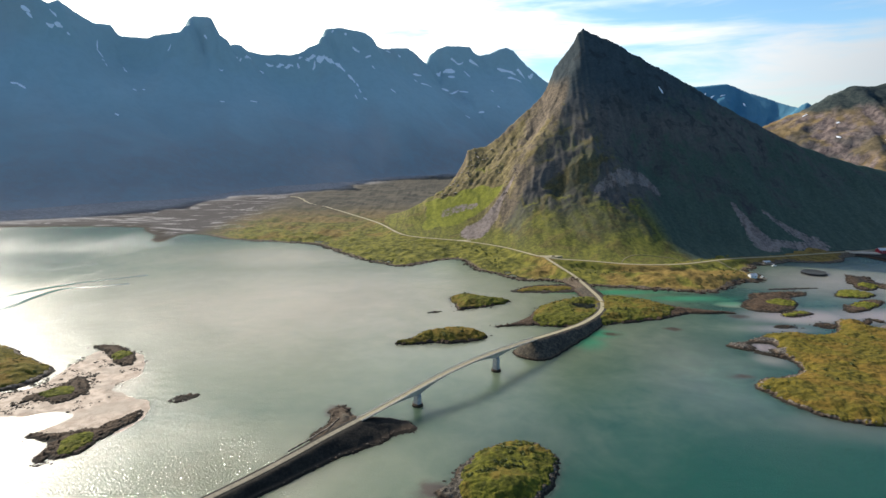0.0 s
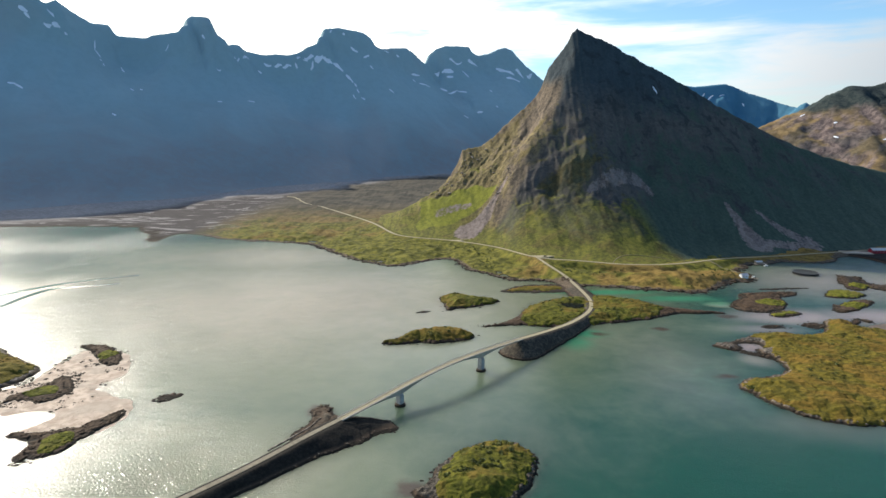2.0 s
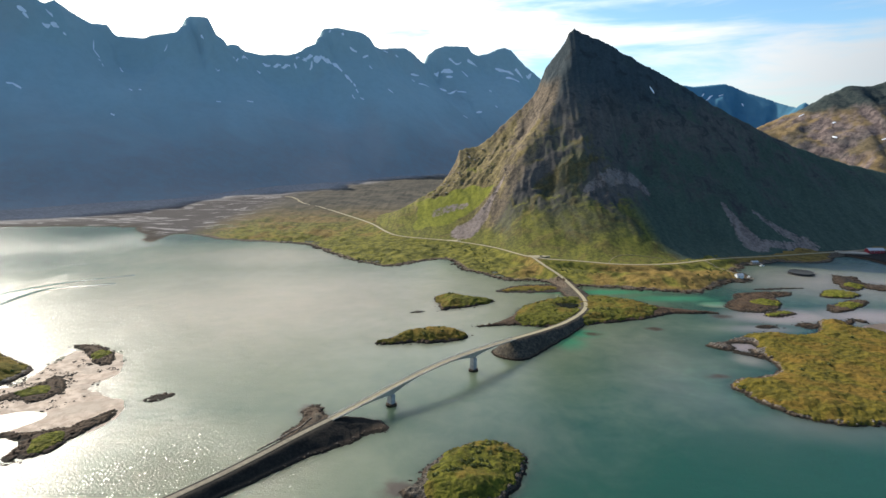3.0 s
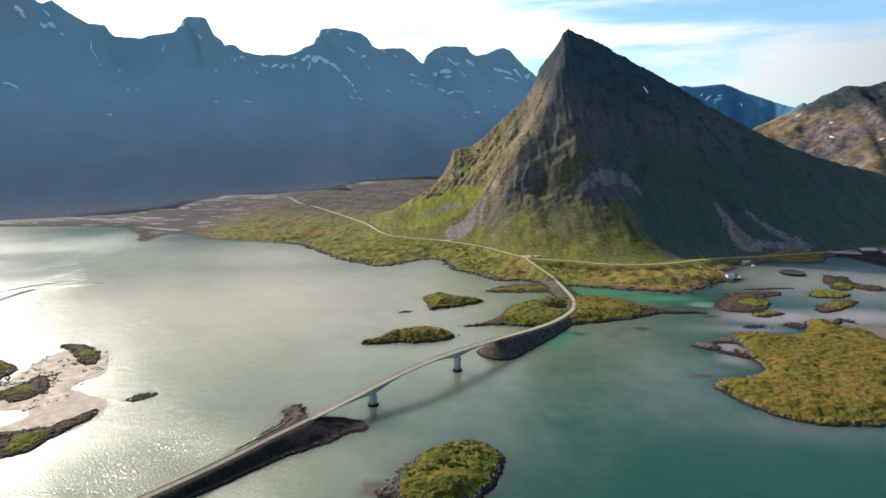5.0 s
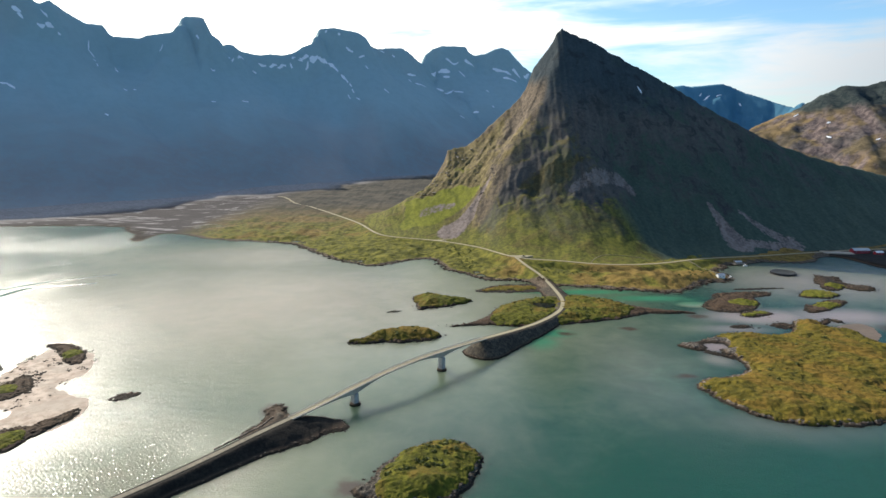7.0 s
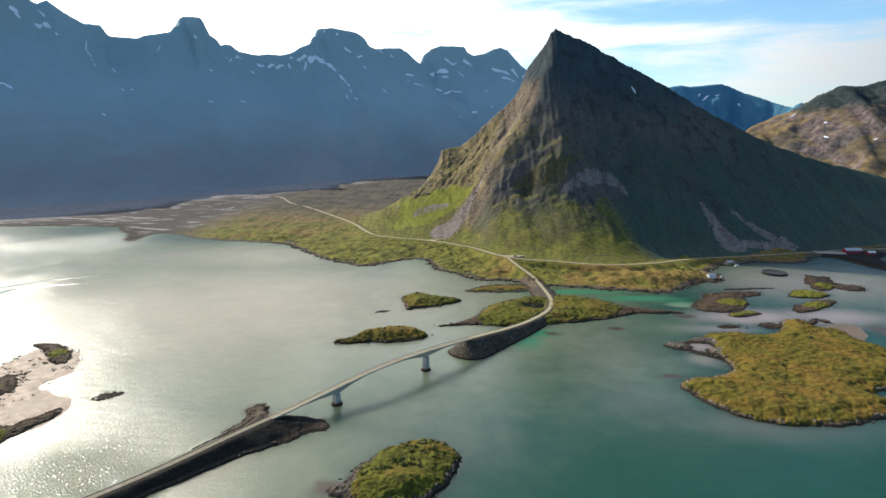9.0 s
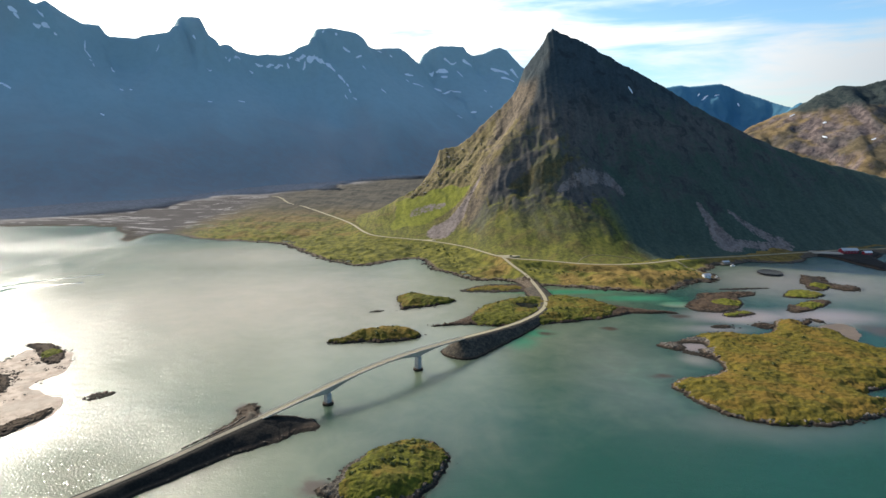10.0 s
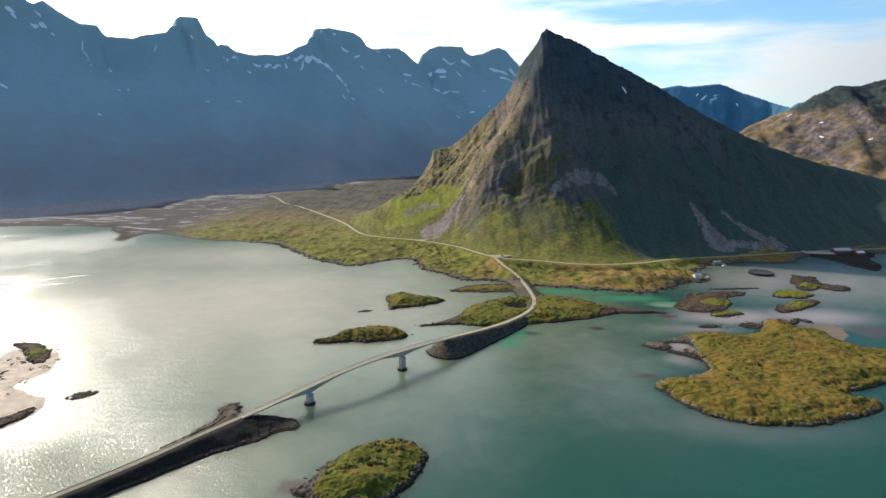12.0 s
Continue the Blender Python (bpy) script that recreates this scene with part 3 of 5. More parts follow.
def peak_height(X, Y):
    """A hollow-sided pyramid: from the skyline down to the coast road, steep above and easy below, with a rib to the south-west."""
    line = np.array(PEAK_RIDGES[1][::-1] + PEAK_RIDGES[0][1:], float)
    back = np.interp(X, line[:, 0], line[:, 1])
    road_y, road_z = np.interp(X, coast_road[:, 0], coast_road[:, 1]), np.interp(X, coast_road[:, 0], coast_road[:, 2])
    deep = np.clip((back - Y) / (back - road_y), 0, 1)
    # below the skyline the edge between the faces leans west and rounds off
    U = X + 42 * smooth(deep, 0.03, 0.36) * (1 - smooth(deep, 0.42, 0.85)) + 12 * smooth(deep, 0.02, 0.2) * fbm(X, Y, 90.0, 4, 0.5, 81)
    wide = 10 + 75 * smooth(deep, 0.04, 0.4)
    round_top = sum(np.interp(U + wide * k / 4, line[:, 0], line[:, 2]) for k in range(-4, 5)) / 9
    exact = smooth(back - Y, 0, 45)                       # the skyline itself stays where it is
    top = np.interp(X, line[:, 0], line[:, 2]) * (1 - exact) + round_top * exact + 1.6 * lattice(X / 9.0, 3.3, 5) + 1.2 * lattice(X / 3.7, 7.7, 5)
    foot = road_y + 10 + 9 * fbm(X, Y, 60.0, 3, 0.5, 82)
    u = (back - Y) / (back - foot)
    bend = 1.62 - 0.26 * smooth(X, 330, 620) - 0.2 * smooth(-X, -120, 20)
    z = road_z - 4 + (top - road_z + 4) * np.clip(1 - np.clip(u, 0, 1), 0, 1) ** bend
    z = np.where(u > 1, road_z - 4 - (u - 1) * 60, z)
    z = np.where(u < 0, top - 1.2 * (Y - back), z)
    d, _, _ = line_distance(X, Y, np.array(PEAK_RIDGES[2], float))
    z = z + 11 * np.exp(-(d / 34) ** 2) * smooth(z, 25, 90) * smooth(-z, -390, -300)
    return z, (X + 30 * fbm(X, Y, 180.0, 3, 0.5, 83), back - Y)


def land_height(X, Y):
    """Sea bed, coast and plain of the mainland, with the road beds let in."""
    d = inside_distance(X, Y, coast) + 10 * fbm(X, Y, 52.0, 4, 0.55, 11) + 6 * fbm(X, Y, 17.0, 3, 0.55, 12) + 2.5 * fbm(X, Y, 6.0, 2, 0.5, 15)
    sea = np.maximum(-14, d * 0.12 - 0.6)
    rise = 1.5 * smooth(d, 0, 14) + (ridged(X, Y, 8.0, 3, 0.6, 16) - 0.6) * 1.8 * smooth(d, -2, 3) * (1 - smooth(d, 12, 26)) + 5.5 * smooth(d, 10, 70) + 6 * smooth(d, 60, 260) + 0.004 * np.clip(d - 250, 0, 3000)
    hummock = smooth(d, 2, 25) * (4.2 * fbm(X, Y, 42.0, 5, 0.55, 13) + 3.0 * fbm(X, Y, 14.0, 4, 0.6, 14))
    headland = 6 * np.exp(-((X - 330) / 60) ** 2 - ((Y - 790) / 28) ** 2) + 5 * np.exp(-((X - 400) / 30) ** 2 - ((Y - 815) / 25) ** 2)
    flat = smooth(-X, 380, 560) * smooth(Y, 1060, 1150) * smooth(-Y, -2300, -1900)
    z = np.where(d < 0, sea, rise + hummock + headland * smooth(d, 0, 20))
    z = np.where(d > 0, z * (1 - 0.86 * flat) + flat * 0.25, z)
    for line, half, to in ((coast_road, 5.0, 22.0), (bridge_road[:30], 4.5, 16.0)):
        r, h, run = line_distance(X, Y, line)
        k = 1 - smooth(r, half, to)
        z = z * (1 - k) + (h - 0.5) * k
    return z, d, flat


# ground: one sheet from the sea bed to the mountains' feet
gx, gy = graded(-4300, 4300, -330, 560, 2.4, 1.05), graded(-900, 4700, 730, 1060, 2.4, 1.04)
GX, GY = np.meshgrid(gx, gy)
GZ, GD, GF = land_height(GX, GY)
# east of x 440 the ground is browned to pass for shaded land
dry = np.clip(0.36 + 0.9 * smooth(GX, 440, 520) + 0.4 * smooth(GX, 180, 300) * smooth(-GY, -860, -830) + 0.35 * smooth(GY, 1100, 1500) - 0.3 * smooth(GY, 880, 980) * smooth(-GY, -1150, -1050), 0, 1)
# pale ground colour over the range's cast shadow, lightened as haze would
SHADE_EDGE = [(-3800, 1320, 0), (-1500, 1360, 0), (-985, 1440, 0), (-880, 1560, 0), (-765, 1850, 0), (-580, 2010, 0), (-400, 2130, 0), (-330, 2420, 0), (0, 2750, 0), (1500, 3100, 0)]
foot_way = line_distance(GX, GY, np.array(SHADE_EDGE, float))[0]
foot_way = np.where(GY > np.interp(GX, [p[0] for p in SHADE_EDGE], [p[1] for p in SHADE_EDGE]), 0, foot_way) + 60 * fbm(GX, GY, 160.0, 4, 0.55, 19)
tagged(sheet("ground", GX, GY, GZ, M_LAND, attributes={"foot_haze": 1 - smooth(foot_way, 0, 150), "mud": np.clip(GF * 1.2, 0, 1), "shore": 1 - smooth(GD, 2, 20), "far": smooth(GY, 1080, 1650), "dry": dry}),
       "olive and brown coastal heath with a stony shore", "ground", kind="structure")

# loose stones on the shore and low bushes on the heath
scatter = np.random.RandomState(88)
ok = np.argwhere((GD > -3) & (GD < 9) & (GX > -320) & (GX < 480) & (GY < 1100))
pick = ok[scatter.randint(0, len(ok), 1500)]
tagged(rubble("shore_rubble", [(GX[i, j], GY[i, j], max(GZ[i, j], -0.2), 0.5 + 2.6 * scatter.rand() ** 4) for i, j in pick], M_WRACK, None, scatter), "broken brown stones along the mainland shore", "stones")
field = fbm(GX, GY, 45.0, 3, 0.5, 91)
ok = np.argwhere((GD > 14) & (GX > -200) & (GX < 450) & (GY < 1040) & (field > 0.12) & (line_distance(GX, GY, coast_road)[0] > 9) & (line_distance(GX, GY, bridge_road[:60])[0] > 9))
pick = ok[scatter.randint(0, len(ok), 520)]
tagged(shrubs("shrubbery", [(GX[i, j], GY[i, j], GZ[i, j] + 0.2, 0.7 + 1.3 * scatter.rand()) for i, j in pick], M_LEAF, None, scatter, 40), "low dark green bushes on the coastal heath", "bushes")

# ---- mountains ----
SCREES = [          # fall lines with their half widths, and how bare they are
    ([(131, 1144, 4), (108, 1131, 9), (82, 1112, 16), (60, 1100, 24)], 1.0), ([(64, 1168, 5), (40, 1178, 8), (6, 1186, 11)], 0.6),
    ([(527, 1084, 3), (536, 1047, 9), (546, 996, 19)], 1.0), ([(582, 1085, 3), (606, 1057, 10), (650, 1022, 17)], 0.75), ([(556, 1002, 9), (600, 1005, 11), (655, 1015, 11)], 0.75),
    ([(268, 1048, 4), (299, 1059, 9), (328, 1071, 12), (366, 1086, 12), (380, 1064, 8)], 0.75)]
px_, py_ = graded(-120, 1500, -20, 420, 2.5, 1.03, 14), graded(800, 1700, 940, 1310, 2.5, 1.06, 20)
PX, PY = np.meshgrid(px_, py_)
PZ, PF = peak_height(PX, PY)
scree = np.zeros(PX.shape)
for line, bare in SCREES:
    d, wide, _ = line_distance(PX, PY, np.array(line, float))
    scree = np.maximum(scree, bare * (1 - smooth(d / wide, 0.6, 1.8)))
# the brown western flank, its colour brightened as sunlit: all that lies beyond the rib that comes down to the coast
# road
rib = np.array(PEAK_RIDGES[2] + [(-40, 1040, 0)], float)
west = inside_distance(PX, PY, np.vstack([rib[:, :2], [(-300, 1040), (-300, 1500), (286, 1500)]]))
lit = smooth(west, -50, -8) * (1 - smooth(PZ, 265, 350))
# the fresh green slope beside the gully
MEADOW = np.array([(126, 1160), (106, 1147), (77, 1145), (34, 1138), (0, 1140), (-40, 1150), (-40, 1250), (2, 1236), (24, 1226), (64, 1212), (94, 1189)], float)
fresh = smooth(inside_distance(PX, PY, MEADOW) + 9 * fbm(PX, PY, 28.0, 3, 0.5, 68), -3, 9)
# slabs down the western flank, knobs and furrows under the face
sky = np.minimum(line_distance(PX, PY, np.array(PEAK_RIDGES[0], float))[0], line_distance(PX, PY, np.array(PEAK_RIDGES[1], float))[0])
across, along = 0.62 * PX - 0.78 * PY, 0.78 * PX + 0.62 * PY
flank = smooth(west, -25, 15) * smooth(PZ, 45, 90) * smooth(sky, 3, 30) * (1 - 0.75 * fresh)
PZ = PZ + flank * (13.0 * (ridged(across + 6 * fbm(PX, PY, 50.0, 3, 0.5, 57), along * 0.28, 26.0, 5, 0.6, 51) - 0.62) + 6.0 * (ridged(PX, PY, 13.0, 4, 0.6, 58) - 0.6))
face = (1 - smooth(west, -25, 15)) * smooth(sky, 15, 60)
knobs = np.exp(-((PX - 205) / 85) ** 2 - ((PY - 1085) / 50) ** 2) + np.exp(-((PX - 305) / 42) ** 2 - ((PY - 1055) / 45) ** 2)
# a bench halfway up the face, gentle above and craggy below
brow = 1100 - 0.22 * (PX - 245) + 14 * fbm(PX, PY, 70.0, 3, 0.5, 59)
bench = np.exp(-((PX - 250) / 82) ** 4) * smooth(-PY, -brow - 105, -brow) * (1 - smooth(-PY, -brow, -brow + 48))
PZ = PZ + 17 * bench + 7 * smooth(sky, 20, 90) * smooth(PZ, 40, 120) * fbm(PX, PY, 65.0, 4, 0.5, 60)
rib_x = PX + 22 * fbm(PX, PY, 110.0, 3, 0.5, 63) + 0.25 * (1290 - PY)
PZ = PZ + face * smooth(PZ, 70, 150) * smooth(sky, 10, 50) * 13 * (ridged(rib_x, PY * 0.3, 74.0, 4, 0.55, 64) - 0.62)
PZ = PZ + face * (np.clip(knobs, 0, 1) * 18 * (ridged(PX + 10 * fbm(PX, PY, 45.0, 3, 0.5, 67), PY, 30.0, 5, 0.62, 54) - 0.6) + 4.0 * smooth(PZ, 60, 120) * (ridged(PX + 8 * fbm(PX, PY, 40.0, 3, 0.5, 62), PY * 0.4, 30.0, 5, 0.6, 61) - 0.6) + 2.5 * smooth(PZ, 12, 40) * fbm(PX, PY * 0.35, 22.0, 4, 0.55, 55))
# turf ledges and bare crags: place, half sizes, strength
grassy = np.zeros(PX.shape)
# the first ledge is made greener, as if sun grazed it
for x, y, sx, sy, k in ((250, 1085, 24, 20, 0.65), (220, 1085, 22, 14, 0.45), (180, 1195, 16, 18, 0.3), (160, 1265, 12, 25, 0.45), (112, 1172, 20, 22, 0.5), (80, 1190, 26, 24, 0.5), (140, 1240, 12, 26, 0.35),
                        (205, 985, 85, 38, 0.4), (300, 1040, 32, 22, -0.6), (350, 1075, 34, 22, -0.6), (180, 1110, 50, 24, -0.45)):
    grassy = grassy + k * np.exp(-((PX - x) / sx) ** 2 - ((PY - y) / sy) ** 2)
grassy = grassy + 0.6 * fresh + 0.28 * smooth(west, -8, 14) * smooth(-PZ, -250, -140) * smooth(fbm(across, along * 0.3, 30.0, 4, 0.55, 66), -0.35, 0.35)
# heath darkens the shaded east, dry browns and brightens the sunlit west
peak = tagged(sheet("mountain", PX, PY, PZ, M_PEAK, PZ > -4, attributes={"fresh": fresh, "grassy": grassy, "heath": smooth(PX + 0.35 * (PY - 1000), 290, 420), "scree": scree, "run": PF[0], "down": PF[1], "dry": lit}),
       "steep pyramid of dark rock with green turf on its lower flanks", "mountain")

# boulders and outcrops on the western flank
rng = np.random.RandomState(52)
ok = np.argwhere((west > 5) & (fresh < 0.2) & (PZ > 55) & (PZ < 190) & (PX > -5) & (PX < 215) & (PY < 1300) & (fbm(PX, PY, 40.0, 3, 0.6, 53) > 0.0))
pick = ok[rng.randint(0, len(ok), 300)]
rubble("boulders", [(PX[i, j], PY[i, j], PZ[i, j], 1.0 + 3.6 * rng.rand() ** 3) for i, j in pick], M_CRAG, peak, rng)

RANGE_WEST = [(-2300, 2150, 800), (-1680, 2300, 750), (-1519, 2350, 713), (-1485, 2380, 678), (-1457, 2400, 698), (-1427, 2480, 658), (-1402, 2520, 637), (-1370, 2600, 640), (-1358, 2600, 620),
              (-1342, 2610, 597), (-1239, 2650, 598), (-1227, 2660, 609), (-1128, 2700, 629), (-1114, 2720, 658), (-1105, 2750, 667), (-1112, 2790, 708), (-1061, 2790, 711), (-1024, 2790, 702),
              (-1013, 2795, 677), (-995, 2800, 633), (-977, 2815, 618), (-977, 2830, 588), (-954, 2870, 602), (-935, 2890, 600), (-918, 2950, 580), (-856, 3000, 572), (-799, 3030, 580)]
RANGE_CENTRE = [(-799, 3030, 580), (-758, 3060, 576), (-714, 3100, 591), (-674, 3150, 628), (-630, 3190, 652), (-622, 3200, 681), (-608, 3230, 694), (-602, 3250, 732), (-539, 3290, 744),
                (-422, 3340, 729), (-389, 3380, 711), (-367, 3440, 673), (-333, 3500, 664), (-286, 3570, 679), (-208, 3700, 696), (-170, 3790, 678), (-134, 3890, 650), (-106, 3990, 638)]
RANGE_LEFT = RANGE_WEST + RANGE_CENTRE[1:]
RANGE_MID = [(-106, 3990, 638), (-89, 4010, 672), (-78, 4040, 703), (-39, 4070, 739), (24, 4100, 764), (178, 4200, 774), (198, 4220, 744), (238, 4250, 723), (315, 4260, 732), (382, 4280, 767),
             (434, 4300, 781), (482, 4310, 763), (532, 4330, 713), (574, 4350, 674), (643, 4380, 627), (728, 4400, 562), (1099, 4450, 419)]


def range_ridges():
    out = [(RANGE_LEFT, 0.8), (RANGE_MID, 0.75)]
    rng = np.random.RandomState(5)
    for x, y, z in RANGE_LEFT[1::11] + RANGE_MID[4::6]:      # spurs that come down towards the fjord
        lean, reach = rng.uniform(-150, 250), rng.uniform(750, 1050)
        out.append(([(x, y, z - 60), (x + lean * 0.4, y - reach * 0.45, z * 0.34), (x + lean, y - reach, z * 0.06)], 0.8))
    return out


rx, ry = graded(-3000, 1500, -1750, 820, 9.0, 1.1, 60), np.arange(1400, 4800, 9.0)
RX, RY = np.meshgrid(rx, ry)
RZ, RF = tent(RX, RY, range_ridges(), 75.0, (110.0, 5.0), (190.0, 16.0), 21, (0.2, 0.25), 1.25, 75.0, 0.22)
# smoothed below the crest: crevices removed, detail softened as haze would
crest = np.minimum(line_distance(RX, RY, np.array(RANGE_LEFT, float))[0], line_distance(RX, RY, np.array(RANGE_MID, float))[0])
soft = RZ.copy()
for _ in range(110):
    soft[1:-1, 1:-1] = 0.25 * (soft[:-2, 1:-1] + soft[2:, 1:-1] + soft[1:-1, :-2] + soft[1:-1, 2:])
worn = 0.93 * smooth(crest, 22, 150)
RZ = RZ * (1 - worn) + soft * worn
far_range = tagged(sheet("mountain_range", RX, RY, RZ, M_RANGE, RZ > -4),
       "long jagged rock range with snow streaks, haze put into its blue-grey colour", "mountain")

bx, by = np.arange(900, 3000, 13.0), np.arange(3300, 4700, 13.0)
BX, BY = np.meshgrid(bx, by)
BZ, BF = tent(BX, BY, [([(1099, 4170, 385), (1508, 4170, 497), (1632, 4170, 519), (1697, 4170, 510), (1765, 4170, 515), (1859, 4170, 525), (1919, 4170, 528), (1984, 4150, 499), (2039, 4100, 463), (2109, 4050, 435), (2179, 4000, 400),
                         (2228, 3920, 371), (2253, 3880, 363), (2254, 3860, 379), (2268, 3850, 390), (2291, 3840, 386), (2302, 3820, 364), (2400, 3700, 309)], 1.0)],
          60.0, (120.0, 1.5), (300.0, 3.0), 33, broken=0.5)
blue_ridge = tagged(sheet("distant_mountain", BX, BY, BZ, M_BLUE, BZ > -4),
       "distant mountain ridge with a few snow patches, haze put into its blue colour", "mountain")

hx, hy = np.arange(900, 3000, 12.0), np.arange(1500, 3000, 12.0)
HX, HY = np.meshgrid(hx, hy)
HZ, HF = tent(HX, HY, [([(1179, 2450, 124), (1287, 2450, 200), (1364, 2450, 224), (1417, 2450, 258), (1479, 2450, 299), (1496, 2450, 315), (1535, 2450, 343), (1584, 2450, 363), (1604, 2450, 380), (1625, 2450, 385), (1704, 2450, 382), (1740, 2450, 395), (1785, 2450, 406), (1929, 2450, 440), (2139, 2450, 504), (2700, 2450, 560)], 0.55),
                   ([(1600, 2450, 370), (1560, 2250, 250), (1500, 2050, 120)], 0.6), ([(1930, 2450, 425), (1850, 2200, 300), (1750, 1950, 140)], 0.6)],
          70.0, (80.0, 12.0), (170.0, 34.0), 45, broken=0.5)
hill = tagged(sheet("brown_hill", HX, HY, HZ, M_HILL, HZ > -4),
       "sunlit brown rocky hill with dry grass", "hill")

# ---- islands ----
ISLANDS = []          # outlines, for the shoals round them


def island(outline, top, step, label, seed, turf=M_TURF, bare=3.0, slope=9.0, rough=1.0, stones=0, bushes=0, name="island", category="island", ragged=1.0, carve=None, hollow=None, bald=(), rock=None, patch=None, pools=()):
    """A rocky islet: bare stone body, turf cap, loose shore stones and bushes."""
    rng = np.random.RandomState(seed)
    line = curve(outline, 5, True)
    ISLANDS.append(line)
    lo, hi = line.min(0) - 9, line.max(0) + 9
    X, Y = np.meshgrid(np.arange(lo[0], hi[0], step), np.arange(lo[1], hi[1], step))
    d = inside_distance(X, Y, line) + ragged * (2.0 * fbm(X, Y, 26.0, 3, 0.6, seed + 1) + 2.4 * fbm(X, Y, 10.0, 4, 0.62, seed) + 1.0 * fbm(X, Y, 3.0, 3, 0.6, seed + 3))
    Z = np.where(d > 0, 0.2 + 0.3 * top * smooth(d, 0, 0.4 * slope) + 0.7 * top * smooth(d, 0.25 * slope, 2.4 * slope), np.maximum(-4, d * 0.4))
    crag = 0.65 * (ridged(X, Y, 6.5, 3, 0.6, seed + 6) - 0.6) + 0.45 * (ridged(X, Y, 2.3, 3, 0.6, seed + 16) - 0.6)
    rock = rock or (M_WRACK if name in ("skerry", "reef", "tidal_flat", "breakwater") else M_ROCK)
    Z = Z + smooth(d, 4, 12) * rough * (2.0 * fbm(X, Y, 19.0, 4, 0.55, seed + 5) * min(1, top / 5)) + smooth(d, -1, 2) * (1 - 0.7 * smooth(d, bare, bare + 5)) * rough * 3.4 * crag
    rim = bare * (1 + 0.9 * fbm(X, Y, 38.0, 2, 0.5, seed + 31))
    for x0, x1 in bald:          # bare stone tails
        rim = rim + 25 * smooth(X * np.sign(x1 - x0), x0 * np.sign(x1 - x0), x1 * np.sign(x1 - x0))
    if carve is not None:
        r, h, _ = line_distance(X, Y, carve)
        k = 1 - smooth(r, 4.6, 15.0)
        Z = np.where(d > 0, Z * (1 - k) + np.minimum(Z, h - 0.9) * k, Z)
        rim = rim + 30 * (1 - smooth(r, 4.0, 5.0))
    if hollow is not None:
        Z = Z - 2.6 * np.exp(-((X - hollow[0]) / hollow[2]) ** 4 - ((Y - hollow[1]) / hollow[3]) ** 4)
    for x, y, wx_, wy_ in pools:          # tide pools behind a broken stone rim
        pool = np.exp(-((X - x) / wx_) ** 4 - ((Y - y) / wy_) ** 4)
        Z = Z * (1 - pool) - 0.5 * pool + pool * (1 - pool) * 4 * 0.9 * (ridged(X, Y, 5.0, 3, 0.6, seed + 19) - 0.5)
        rim = rim + 22 * np.exp(-((X - x) / (1.35 * wx_)) ** 4 - ((Y - y) / (1.35 * wy_)) ** 4)
    body = sheet(name, X, Y, Z, rock, Z > -1.6, flat=True)
    tagged(body, label, category, {"skerry": "skerries in the fjord", "reef": "reefs in the fjord", "island": "islands in the fjord"}.get(name, ""))
    cover = d - rim - 4.2 * fbm(X, Y, 9.0, 4, 0.66, seed + 7) - 5.0 * np.clip(fbm(X, Y, 20.0, 4, 0.6, seed + 17) - 0.32, 0, 1) * 4
    if hollow is not None:
        cover = cover - 14 * np.exp(-((X - hollow[0]) / hollow[2]) ** 4 - ((Y - hollow[1]) / hollow[3]) ** 4)
    if patch is not None:        # only a crown of turf
        cover = np.minimum(d - 2, 5 * (1 - ((X - patch[0]) / patch[2]) ** 2 - ((Y - patch[1]) / patch[3]) ** 2) + 2.5 * fbm(X, Y, 7.0, 4, 0.6, seed + 7))
    if turf is not None and (cover > 0).any():
        tuft = 0.25 + 0.3 * smooth(cover, 0, 2) + (1.3 * fbm(X, Y * 1.4, 8.0, 4, 0.6, seed + 8) + 1.1 * (ridged(X, Y * 1.6, 9.0, 3, 0.55, seed + 28) - 0.62) + 0.35 * (ridged(X, Y, 2.2, 2, 0.6, seed + 18) - 0.6)) * smooth(cover, 0, 3)
        tagged(sheet("turf", X, Y, Z + np.where(cover > 0, np.maximum(tuft, 0.12), np.maximum(-1.2, cover) * 0.8), turf, cover > -0.4, body), kind="stuff")
    ok = np.argwhere((d > -1.2) & (d < bare + 1.0) | (d > -6) & (d < 0) & (fbm(X, Y, 12.0, 3, 0.6, seed + 27) > 0.22))
    if stones and len(ok):
        pick = ok[rng.randint(0, len(ok), stones)]
        rubble("shore_rubble", [(X[i, j], Y[i, j], max(Z[i, j], -0.3), 0.3 + 1.6 * rng.rand() ** 4) for i, j in pick], rock, body, rng)
    ok = np.argwhere(cover > 2.0)
    if bushes and len(ok):
        field = fbm(X, Y, 20.0, 3, 0.5, seed + 9)
        pick = [q for q in ok[rng.randint(0, len(ok), bushes * 4)] if field[tuple(q)] > 0.05][:bushes]
        shrubs("shrubbery", [(X[i, j], Y[i, j], Z[i, j] + 0.3, 0.5 + 1.5 * rng.rand() ** 2) for i, j in pick], M_LEAF, body, rng)
    return body


NEAR = [(-6, 307), (5, 318), (8, 332), (18, 345), (30, 357), (46, 363), (59, 361), (66, 353), (71, 341), (67, 326), (64, 313), (55, 301), (39, 293), (21, 292), (5, 297)]
MID = [(-46, 553), (-35, 562), (-26, 577), (-13, 588), (7, 595), (28, 595), (44, 577), (40, 564), (24, 556), (5, 552), (-12, 554), (-31, 549)]
